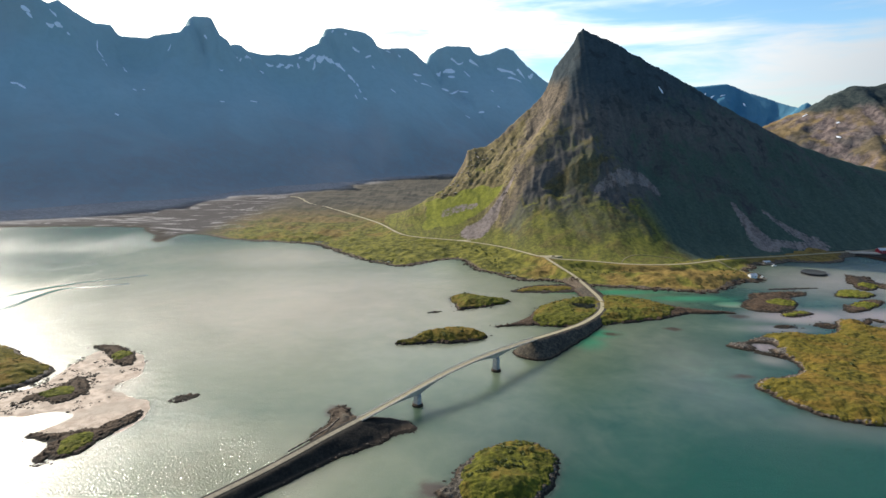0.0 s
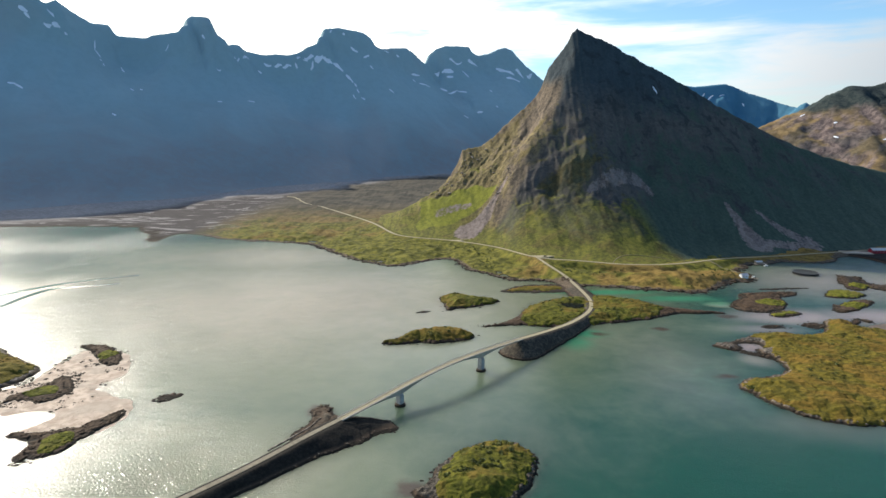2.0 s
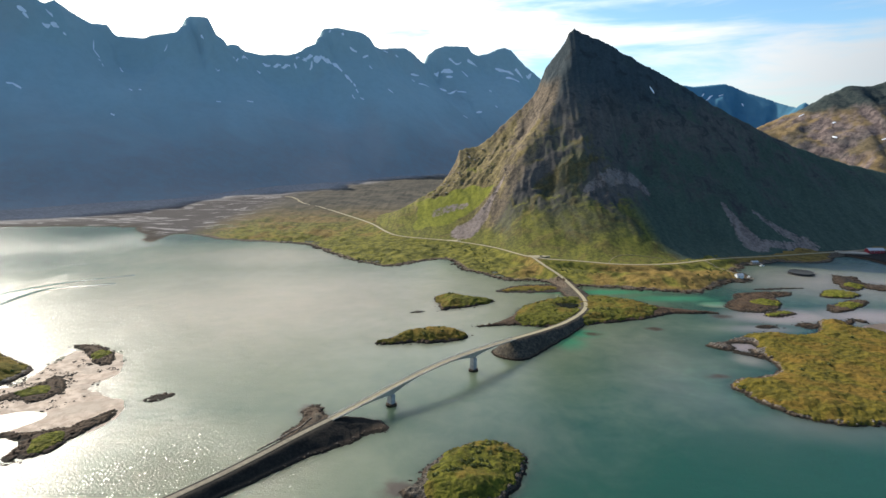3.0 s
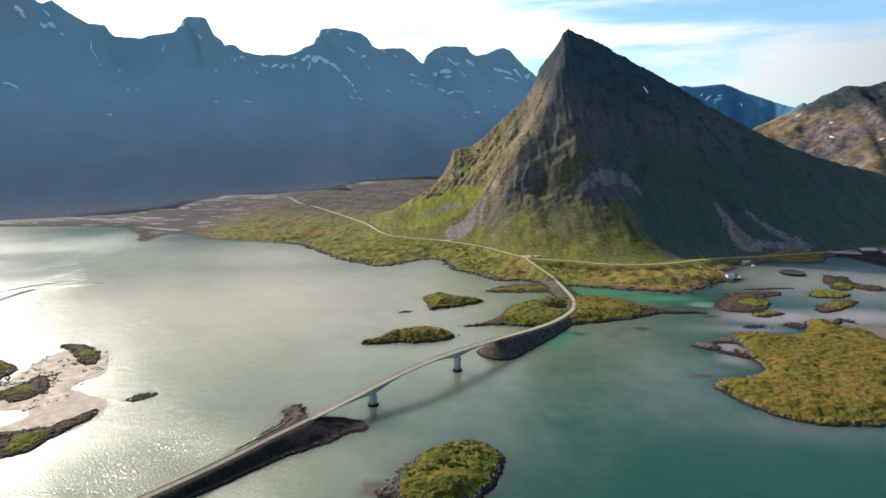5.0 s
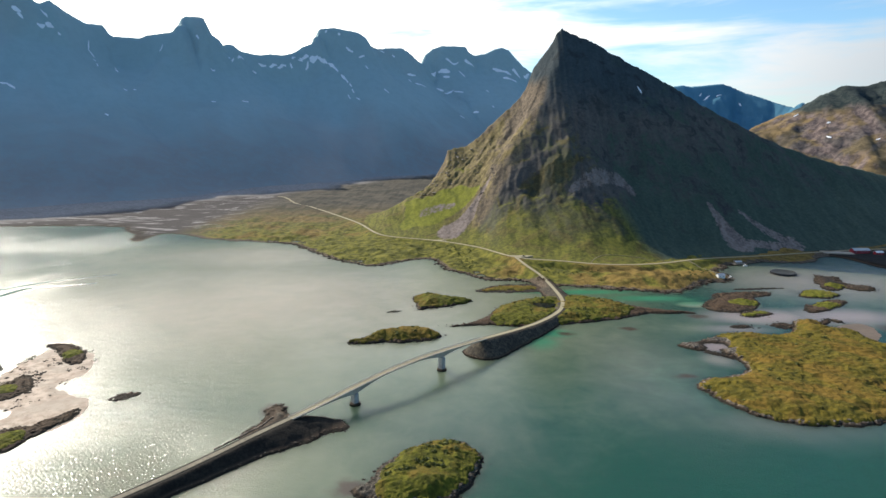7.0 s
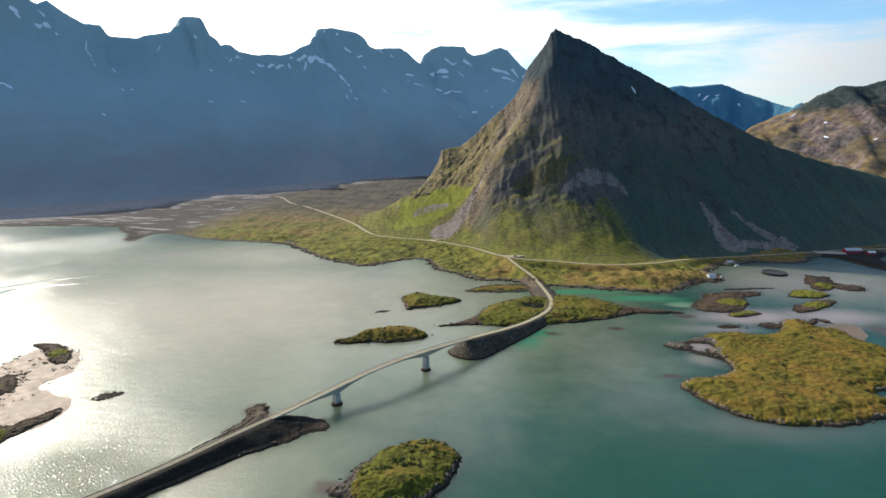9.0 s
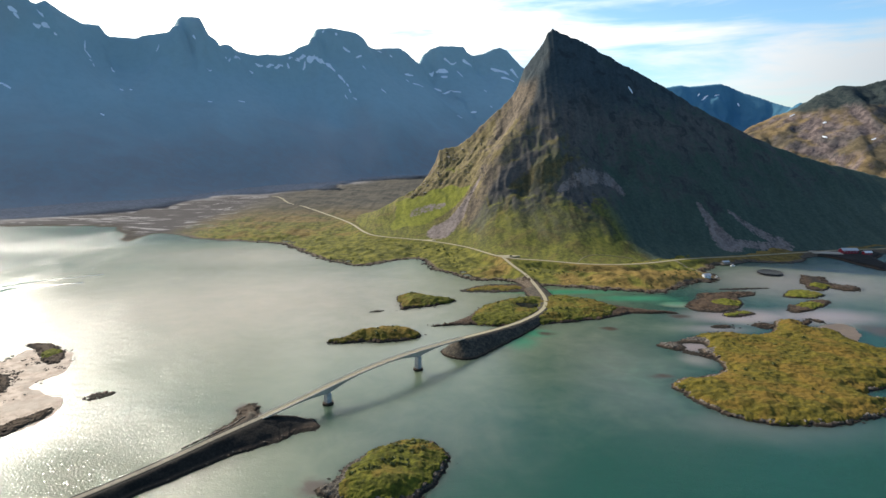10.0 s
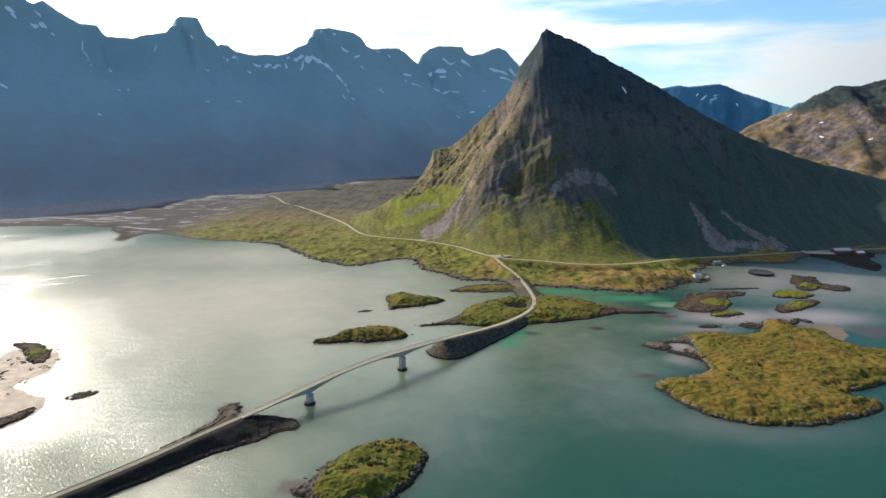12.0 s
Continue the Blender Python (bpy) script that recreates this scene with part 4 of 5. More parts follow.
FAR = [(9, 716), (20, 727), (40, 726), (61, 714), (83, 703), (67, 686), (50, 675), (30, 669), (17, 662), (14, 688)]
CROSSING = [(46, 603), (70, 611), (92, 634), (105, 662), (129, 694), (156, 711), (182, 719), (207, 722), (233, 712), (256, 695), (270, 679), (298, 665), (328, 655), (330, 650), (278, 648), (242, 631), (214, 619), (169, 609), (138, 601), (109, 607), (85, 607)]
RIGHT = [(271, 546), (289, 555), (310, 566), (328, 579), (350, 583), (378, 575), (398, 581), (411, 598), (420, 616), (438, 629), (450, 626), (452, 614), (446, 602), (465, 596), (468, 580), (465, 558), (478, 538), (520, 534), (570, 515), (560, 478), (500, 468), (440, 457), (415, 446),
         (395, 436), (405, 428), (409, 416), (391, 403), (366, 393), (339, 385), (316, 385), (293, 389), (274, 400), (260, 418), (256, 434), (249, 450), (263, 466), (282, 471), (298, 477), (309, 486), (312, 501), (310, 518), (287, 533)]
island(NEAR, 6.5, 0.6, "small rocky islet with green and rust turf", 101, bare=3.0, rock=M_SHORE, slope=7, stones=160, bushes=120, turf=M_TURF_GREEN, bald=((12, 0),))
island(MID, 6.5, 0.8, "low turf-covered islet with a dark stone rim", 102, bare=2.2, slope=8, stones=200, bushes=20, rock=M_WRACK)
island(FAR, 6.5, 0.9, "low green islet with a dark stone rim", 103, bare=2.0, slope=8, stones=150, bushes=20, turf=M_TURF_GREEN, rock=M_WRACK)
island(CROSSING, 5.5, 1.0, "long grassy island that carries the road", 104, bare=2.2, slope=9, stones=300, bushes=140, turf=M_TURF_GREEN, carve=bridge_road, hollow=(164, 669, 14, 13), bald=((246, 288), (104, 88)), rock=M_WRACK)
island(RIGHT, 5.6, 0.9, "broad island of rust-coloured heath edged with pale rock", 105, bare=3.3, slope=9, rough=1.1, stones=700, bushes=90, pools=((308, 545, 18, 12), (300, 532, 10, 7)))
island([(-18, 653), (-11, 659), (0, 660), (-8, 654)], 1.0, 0.6, "bare dark skerry just above the water", 106, None, name="skerry", category="rock")
island([(353, 685), (376, 714), (389, 736), (418, 742), (446, 747), (464, 744), (456, 728), (431, 717), (428, 702), (420, 683), (400, 662), (377, 655), (356, 662)], 2.2, 0.9, "flat skerry of brown stone with a green patch", 107, M_TURF_BRIGHT, patch=(408, 690, 20, 13), bare=12.0, stones=250, name="skerry")
island([(496, 736), (517, 756), (533, 753), (546, 739), (543, 726), (521, 715), (500, 715), (490, 723)], 2.6, 0.9, "small oval green skerry", 108, M_TURF_BRIGHT, bare=2.0, stones=60, name="skerry")
island([(475, 685), (485, 685), (506, 702), (526, 708), (534, 700), (517, 681), (492, 664), (469, 653), (461, 658)], 2.6, 0.9, "small green skerry with a brown stone rim", 109, M_TURF_BRIGHT, patch=(500, 683, 17, 15), bare=5.0, stones=160, name="skerry")
island([(576, 835), (587, 832), (605, 825), (592, 796), (601, 783), (615, 771), (611, 756), (592, 748), (579, 756), (574, 768), (560, 753), (539, 756), (550, 780), (557, 802)], 2.4, 1.0, "ragged dark skerry with a small green patch", 110, M_TURF_BRIGHT, patch=(566, 772, 13, 12), bare=9.0, stones=400, name="skerry", rock=M_FILL, ragged=1.8)
island([(415, 757), (453, 764), (493, 764), (448, 757)], 0.8, 0.9, "thin dark stone reef", 111, None, name="reef", category="rock")
island([(346, 605), (363, 612), (373, 603), (355, 597)], 0.9, 0.7, "low brown stone reef", 112, None, name="reef", category="rock", stones=60)
island([(396, 607), (417, 612), (416, 601), (399, 597)], 0.9, 0.7, "low brown stone reef", 113, None, name="reef", category="rock", stones=60)
island([(378, 646), (396, 660), (412, 660), (419, 649), (397, 638), (380, 638)], 2.0, 0.8, "low green skerry beside brown mud flats", 126, M_TURF_BRIGHT, bare=3.0, stones=60, name="skerry")
island([(-520, 560), (-466, 557), (-409, 540), (-381, 518), (-336, 489), (-334, 466), (-341, 449), (-370, 435), (-450, 430)], 6.0, 1.2, "dark green heath island beside pale sand", 114, bare=3.0, bushes=80)
island([(-345, 388), (-320, 417), (-324, 433), (-311, 446), (-308, 467), (-298, 471), (-279, 446), (-281, 432), (-294, 419), (-314, 424)], 2.6, 0.7, "dark rock ledge with a green crown on sand", 115, M_TURF_BRIGHT, bare=7.0, stones=300, rock=M_WRACK, patch=(-302, 440, 13, 10))
island([(-336, 545), (-317, 548), (-291, 533), (-279, 517), (-273, 498), (-283, 494), (-296, 504), (-313, 527)], 3.2, 0.7, "small dark islet with a green crown", 116, M_TURF_BRIGHT, bare=6.0, stones=260, rock=M_WRACK, patch=(-294, 518, 9, 14))
island([(-280, 371), (-271, 378), (-256, 377), (-243, 382), (-233, 392), (-223, 410), (-218, 397), (-222, 383), (-227, 368), (-229, 352), (-239, 344), (-248, 333), (-257, 341), (-256, 355), (-265, 365)], 2.8, 0.6, "dark rock ledge with a narrow green strip", 117, M_TURF_BRIGHT, bare=6.5, stones=320, rock=M_WRACK, patch=(-241, 361, 9, 14))
island([(-210, 426), (-202, 436), (-190, 436), (-199, 424)], 1.3, 0.5, "bare brown skerry alone in the water", 118, None, name="skerry", category="rock", stones=60)

island([(655, 995), (690, 968), (700, 945), (706, 905), (716, 868), (735, 880), (752, 905), (765, 950), (800, 985), (790, 1010), (700, 1015)], 3.6, 1.0, "dark stone breakwater with a levelled quay", 119, None, slope=3, rough=0.5, stones=250, name="breakwater", category="breakwater", ragged=0.7, rock=M_FILL)
island([(555, 940), (575, 930), (610, 940), (625, 957), (590, 965)], 1.6, 1.0, "low dark stone spit beside the road", 120, M_TURF, bare=4.0, name="skerry")
island([(-90, 368), (-85, 382), (-80, 397), (-84, 407), (-80, 416), (-75, 421), (-70, 416), (-66, 407), (-60, 398), (-62, 385), (-76, 362)], 2.4, 0.6, "low brown gravel bank and reef against the causeway", 121, None, slope=6, name="reef", category="rock", stones=220, rock=M_FILL_PALE)
island([(276, 543), (296, 534), (318, 512), (324, 494), (313, 503), (302, 517), (286, 530)], 0.9, 0.7, "broken brown stones in a shallow bay", 122, None, name="reef", category="rock", stones=300, ragged=0.5)
island([(88, 744), (104, 768), (133, 783), (168, 783), (183, 768), (178, 748), (150, 742), (120, 740)], 1.3, 0.9, "low muddy tidal flat with a little grass", 123, M_TURF, bare=12.0, name="tidal_flat", category="mud flat", stones=120, ragged=1.8, rough=0.4)
island([(392, 606), (402, 615), (414, 616), (424, 606), (420, 598), (408, 606)], 1.4, 0.7, "curved arm of bare dark shore rock", 124, None, name="reef", category="rock", stones=120)
island([(444, 614), (456, 622), (466, 632), (478, 626), (474, 614), (466, 620), (454, 610)], 1.5, 0.7, "curved arm of bare dark shore rock", 125, None, name="reef", category="rock", stones=120)
# sand flats among the rocks
SAND = [(-430, 440), (-340, 446), (-327, 493), (-320, 535), (-285, 530), (-264, 506), (-258, 490), (-259, 471), (-264, 451), (-243, 432), (-222, 421), (-214, 390), (-230, 372), (-275, 369), (-268, 399), (-282, 408), (-343, 396)]


def sandbank(outline, high, label, seed, mat=None):
    line = curve(outline, 5, True)
    lo, hi = line.min(0) - 10, line.max(0) + 10
    X, Y = np.meshgrid(np.arange(lo[0], hi[0], 1.5), np.arange(lo[1], hi[1], 1.5))
    d = inside_distance(X, Y, line) + 6 * fbm(X, Y, 22.0, 4, 0.6, seed) + 3 * fbm(X, Y, 60.0, 2, 0.5, seed + 5)
    Z = np.clip(d * 0.05, -1.2, high) + 0.22 * fbm(X, Y, 16.0, 4, 0.6, seed + 1) * smooth(d, 0, 8)
    return tagged(sheet("sandbank", X, Y, Z, mat or M_SAND, Z > -0.4), label, "sand", kind="structure")


sandbank([(462, 606), (494, 614), (492, 594), (478, 566), (461, 551), (464, 576), (459, 586)], 0.25, "wet tan sand in the lee of a heath island", 64, M_WETSAND)
sand = sandbank(SAND, 0.3, "pale wet shell sand bared by the tide", 61)
rng = np.random.RandomState(62)
# loose weedy stones, in bands beside the ledges
X, Y = rng.uniform(-345, -215, 12000), rng.uniform(365, 540, 12000)
near = np.min([-inside_distance(X, Y, line) for line in ISLANDS[14:17]], axis=0)
ok = (near > 0) & (near < 22) & (inside_distance(X, Y, np.array(SAND, float)) > -4) & (fbm(X, Y, 11.0, 3, 0.6, 63) > 0.02)
spots = [(x, y, 0.25, 0.25 + 1.3 * rng.rand() ** 3) for x, y in zip(X[ok], Y[ok])][:1100]
rubble("loose_stones", spots, M_WRACK, sand, rng)

# ---- sea ----
wx, wy = graded(-4300, 4300, -460, 640, 4.0, 1.06), graded(-900, 1700, 240, 960, 4.0, 1.06)
WX, WY = np.meshgrid(wx, wy)
near_shore = -inside_distance(WX, WY, coast)
patchy = 0.5 + 0.5 * fbm(WX, WY, 40.0, 3, 0.5, 71)
shoal_glare = 0.5 * patchy * np.exp(-np.clip(near_shore, 0, None) / 18)
for line in ISLANDS:
    d = np.clip(-inside_distance(WX, WY, line), 0, None)
    shoal_glare = np.maximum(shoal_glare, 0.5 * patchy * np.exp(-d / 5))
# sandy shoals, and wide patches painted as sky glare: place, half sizes, strength
for x, y, sx, sy, k in ((345, 686, 22, 12, 0.9), (-290, 440, 80, 95, 0.9), (-180, 700, 470, 340, 0.8), (-260, 960, 320, 170, 0.72),
                        (293, 512, 22, 24, 0.36), (300, 600, 60, 45, 0.34), (400, 630, 60, 26, 0.45), (480, 610, 40, 30, 0.4), (-130, 330, 180, 115, 0.62), (150, 780, 60, 14, 0.5), (580, 820, 260, 190, 0.42), (60, 640, 60, 22, 0.4)):
    shoal_glare = np.maximum(shoal_glare, k * np.exp(-((WX - x) / sx) ** 2 - ((WY - y) / sy) ** 2))
clear = np.zeros(WX.shape)
for x, y, sx, sy, k in ((215, 744, 80, 13, 1.0), (300, 714, 60, 16, 0.9), (345, 690, 26, 14, 0.7), (140, 560, 20, 26, 0.8), (158, 582, 24, 16, 0.9), (235, 470, 60, 90, 0.3)):
    clear = np.maximum(clear, k * np.exp(-((WX - x) / sx) ** 2 - ((WY - y) / sy) ** 2))
silt_sheen = np.zeros(WX.shape)
# the wide harbour and strait patches are painted sky reflection
for x, y, sx, sy, k in ((560, 790, 200, 130, 0.55), (306, 542, 22, 16, 1.0), (225, 480, 85, 170, 0.33), (65, 370, 110, 90, 0.24), (400, 640, 75, 36, 0.85), (490, 640, 80, 40, 0.8), (296, 512, 24, 26, 0.5), (352, 596, 46, 20, 0.6), (300, 390, 120, 44, 0.36)):
    silt_sheen = np.maximum(silt_sheen, k * np.exp(-((WX - x) / sx) ** 2 - ((WY - y) / sy) ** 2))
weed = np.zeros(WX.shape)
for x, y, sx, sy in ((172, 580, 11, 8), (240, 598, 12, 7), (250, 472, 14, 7), (-6, 309, 13, 11), (-78, 409, 11, 11), (262, 452, 14, 10), (330, 640, 14, 10), (520, 590, 26, 22)):
    weed = np.maximum(weed, np.exp(-((WX - x) / sx) ** 2 - ((WY - y) / sy) ** 2))
tagged(sheet("water", WX, WY, np.zeros(WX.shape), M_WATER, attributes={"shoal_glare": shoal_glare, "weed": weed, "clear": clear, "silt_sheen": silt_sheen, "far_chop": np.exp(-((WX + 570) / 130) ** 2 - ((WY - 1120) / 150) ** 2), "chop": np.exp(-((WX + 150) / 75) ** 2 - ((WY - 325) / 60) ** 2), "calm": np.exp(-((WX - 90) / 170) ** 2 - ((WY - 470) / 170) ** 2)}), "teal fjord water with light ripples and sun glare", "sea", kind="structure")


def wake(line, wide, high):
    """A long low bow wave."""
    pts = curve(line, 8)
    t = np.gradient(pts, axis=0)
    t /= np.linalg.norm(t, axis=1)[:, None]
    verts, faces = [], []
    for i, (p, (tx, ty)) in enumerate(zip(pts, t)):
        fade = math.sin(math.pi * (0.03 + 0.94 * i / (len(pts) - 1)))
        for k in range(7):
            u = (k / 3 - 1)
            verts.append((p[0] + ty * u * wide, p[1] - tx * u * wide, 0.01 + high * fade * math.exp(-4 * u * u)))
        if i:
            c = 7 * i
            faces += [(c - 7 + k, c - 6 + k, c + 1 + k, c + k) for k in range(6)]
    return tagged(mesh_object("wake", verts, faces, M_WATER, None, True), "long low bow wave on calm water", "wave", kind="structure")


wake([(-560, 630), (-513, 667), (-508, 718), (-498, 757), (-462, 774), (-425, 788)], 4.5, 1.7)
wake([(-590, 690), (-550, 718), (-530, 751), (-500, 787), (-462, 815), (-425, 838)], 4.5, 1.7)

# ---- causeways, road and bridge ----


def causeway(name, line, slope, half, label, seed, stones, mat=None, nose=0.0, steep=1.0):
    X, Y = np.meshgrid(np.arange(line[:, 0].min() - 40, line[:, 0].max() + 40, 0.8), np.arange(line[:, 1].min() - 40, line[:, 1].max() + 40, 0.8))
    rng = np.random.RandomState(seed)
    d, h, run = line_distance(X, Y, line)
    d = d + 0.9 * fbm(X, Y, 9.0, 3, 0.5, seed) * smooth(d, 4, 7)
    batter = slope * (1 + 0.14 * fbm(X, Y, 26.0, 3, 0.5, seed + 8))
    if nose:                      # a flatter spit in front of the abutment
        batter = batter * (0.66 + 0.34 * smooth(run, nose - 10, nose + 6) + 0.6 * smooth(run, nose + 4, nose + 75))
    order = np.argsort(line[:, 0])
    beyond = smooth(Y - np.interp(X, line[order, 0], line[order, 1]), -3, 3)
    batter = batter * (1 + (steep - 1) * beyond)
    over = np.clip(d - half, 0, None)
    Z = h - 0.25 - (np.sqrt(over * over + 4.0) - 2.0) * batter
    Z = Z + smooth(d, half + 0.3, half + 2) * 0.6 * 0.45 * (ridged(X, Y, 2.4, 3, 0.6, seed + 2) - 0.6) + smooth(d, half + 2, half + 8) * 0.5 * fbm(X, Y, 11.0, 3, 0.5, seed + 4)
    ob = sheet(name, X, Y, Z, mat or M_FILL, (Z > -1.5))
    ok = np.argwhere((d > half + 0.6) & (Z > -0.4) & (Z < 1.6))
    pick = ok[rng.randint(0, len(ok), stones)]
    rubble("fill_rubble", [(X[i, j], Y[i, j], Z[i, j], 0.3 + 0.9 * rng.rand() ** 3) for i, j in pick], M_ROCK, ob, rng)
    return tagged(ob, label, "embankment", kind="structure")


NOSE = np.array([(-29, 386, 2.4), (-38, 385.5, 4.6), (-48, 383, 6.8)])
causeway("causeway_south", np.vstack([NOSE, bridge_road[S_B:]]), 0.52, 3.4, "dark stone-filled causeway under the road", 201, 900, nose=26.0, steep=1.8)
causeway("causeway_north", bridge_road[S_A - 44:S_A + 1], 0.92, 3.2, "stone-filled bridge approach under the road", 202, 1300, M_FILL_PALE)
causeway("causeway_channel", bridge_road[24:S_A - 40], 0.5, 3.2, "low stone causeway across the narrow channel", 203, 200, M_FILL_PALE)


def ribbon(name, line, half, lift, mat, label="", parent=None, thick=0.3):
    """A road strip with thickness that follows a line."""
    t = np.gradient(line[:, :2], axis=0)
    t /= np.linalg.norm(t, axis=1)[:, None]
    n = np.stack([t[:, 1], -t[:, 0]], -1)
    verts, faces = [], []
    for p, q in zip(line, n):
        for side in (-1, 1):
            verts.append((p[0] + side * half * q[0], p[1] + side * half * q[1], p[2] + lift))
            verts.append((p[0] + side * half * q[0], p[1] + side * half * q[1], p[2] + lift - thick))
    for i in range(len(line) - 1):
        a, b = 4 * i, 4 * i + 4
        faces += [(a, a + 2, b + 2, b), (a + 1, b + 1, b + 3, a + 3), (a, b, b + 1, a + 1), (a + 2, a + 3, b + 3, b + 2)]
    ob = mesh_object(name, verts, faces, mat, parent)
    return tagged(ob, label, "road", kind="structure") if label else ob


ribbon("road", coast_road[coast_road[:, 1] < 1545], 2.4, 0.05, M_ROAD, "pale two-lane coast road under the mountain")
ribbon("road", np.vstack([bridge_road[:S_A + 1]]), 2.15, 0.09, M_ROAD, "pale narrow road that curves to the bridge")
ribbon("road", bridge_road[S_B:], 1.9, 0.05, M_OLDROAD, "pale narrow road on the causeway")


def box(bm, cx, cy, cz, sx, sy, sz, turn=0.0, bevel=0.0):
    """A block with its base centre at cx, cy, cz."""
    made = bmesh.ops.create_cube(bm, size=1.0, matrix=Matrix.Translation((cx, cy, cz + sz / 2)) @ Matrix.Rotation(turn, 4, "Z") @ Matrix.Diagonal((sx, sy, sz, 1)))
    if bevel:
        edges = list({e for v in made["verts"] for e in v.link_edges})
        bmesh.ops.bevel(bm, geom=edges, offset=bevel, segments=2, affect="EDGES")
    return bm


def empty(name, place, label, category, turn=0.0, group=""):
    ob = new(name)
    ob.matrix_basis = Matrix.Translation(place) @ Matrix.Rotation(turn, 4, "Z")
    return tagged(ob, label, category, group)


# ---- low sea wall on the far shoulder of the causeway ----
def sea_wall(points):
    """A row of pale set stones on the fill's slope."""
    wall_thing = tagged(new("sea_wall"), "low row of pale set stones on the causeway's shoulder", "wall")
    rng = np.random.RandomState(303)
    shapes = []
    for k in range(4):
        bm = bmesh.new()
        box(bm, 0, 0, 0, 1.5, 0.9, 1.0, 0, 0.16)
        for v in bm.verts:
            v.co += Vector(rng.uniform(-0.12, 0.12, 3))
        me = bpy.data.meshes.new("stone")
        bm.to_mesh(me)
        bm.free()
        me.materials.append(M_CRAG)
        shapes.append(me)
    line = curve(points, 10)
    step = np.r_[0, np.cumsum(np.hypot(*np.diff(line, axis=0).T))]
    for n, run in enumerate(np.arange(0, step[-1], 1.75)):
        x, y = np.interp(run, step, line[:, 0]), np.interp(run, step, line[:, 1])
        x1, y1 = np.interp(run + 0.5, step, line[:, 0]), np.interp(run + 0.5, step, line[:, 1])
        d, h, _ = line_distance(np.array([x]), np.array([y]), bridge_road[S_B:])
        over = max(0.0, float(d[0]) - 3.4)
        base = max(float(h[0]) - 0.25 - (math.sqrt(over * over + 4) - 2) * 0.52, 1.6)
        stone = new("stone", shapes[n % 4])
        stone.parent = wall_thing
        stone.matrix_basis = Matrix.Translation((x, y, base - 0.35)) @ Matrix.Rotation(math.atan2(y1 - y, x1 - x) + rng.uniform(-0.15, 0.15), 4, "Z")
    return wall_thing


sea_wall([(-74.0, 393.5), (-76.8, 385.0), (-79.7, 375.3), (-83.3, 366.8), (-87.7, 357.9), (-92.1, 350.1), (-96.8, 343.3)])

# ---- bridge: a haunched concrete girder on two piers ----
PIERS = [(-19.0, 418.0), (45.6, 484.8)]
deck_line = bridge_road[S_A:S_B + 1]
ALONG = Vector((PIERS[1][0] - PIERS[0][0], PIERS[1][1] - PIERS[0][1], 0)).normalized()
TURN_PIER = math.atan2(ALONG.y, ALONG.x)
bridge = tagged(new("bridge"), "slender pale concrete road bridge arched over the strait", "bridge")


def girder_depth(p):
    near = min(math.hypot(p[0] - a, p[1] - b) for a, b in PIERS)
    return 1.5 + 3.7 * max(0.0, 1 - near / 32.0) ** 1.7


def sweep(name, line, section, mat, parent, label=""):
    """Sweeps a closed cross section, a function of the place along the line, with capped ends."""
    t = np.gradient(line[:, :2], axis=0)
    t /= np.linalg.norm(t, axis=1)[:, None]
    verts, faces, m = [], [], 0
    for p, (tx, ty) in zip(line, t):
        ring = section(p)
        m = len(ring)
        verts += [(p[0] + ty * u, p[1] - tx * u, p[2] + w) for u, w in ring]
    n = len(line)
    for i in range(n - 1):
        faces += [(i * m + k, i * m + (k + 1) % m, (i + 1) * m + (k + 1) % m, (i + 1) * m + k) for k in range(m)]
    faces += [tuple(range(m)), tuple((n - 1) * m + k for k in reversed(range(m)))]
    ob = mesh_object(name, verts, faces, mat, parent)
    return tagged(ob, label) if label else ob


fine = curve(deck_line, 3)
sweep("deck", fine, lambda p: [(-2.8, 0.0), (2.8, 0.0), (2.8, -0.4), (2.2, -0.5), (-2.2, -0.5), (-2.8, -0.4)], M_CONCRETE, bridge)
sweep("carriageway", fine, lambda p: [(-2.1, 0.09), (2.1, 0.09), (2.1, 0.006), (-2.1, 0.006)], M_ROAD, bridge, "pale worn asphalt carriageway")
sweep("girder", fine, lambda p: [(-1.7, -0.51), (1.7, -0.51), (1.45, -girder_depth(p)), (-1.45, -girder_depth(p))], M_CONCRETE, bridge, "haunched concrete box girder")
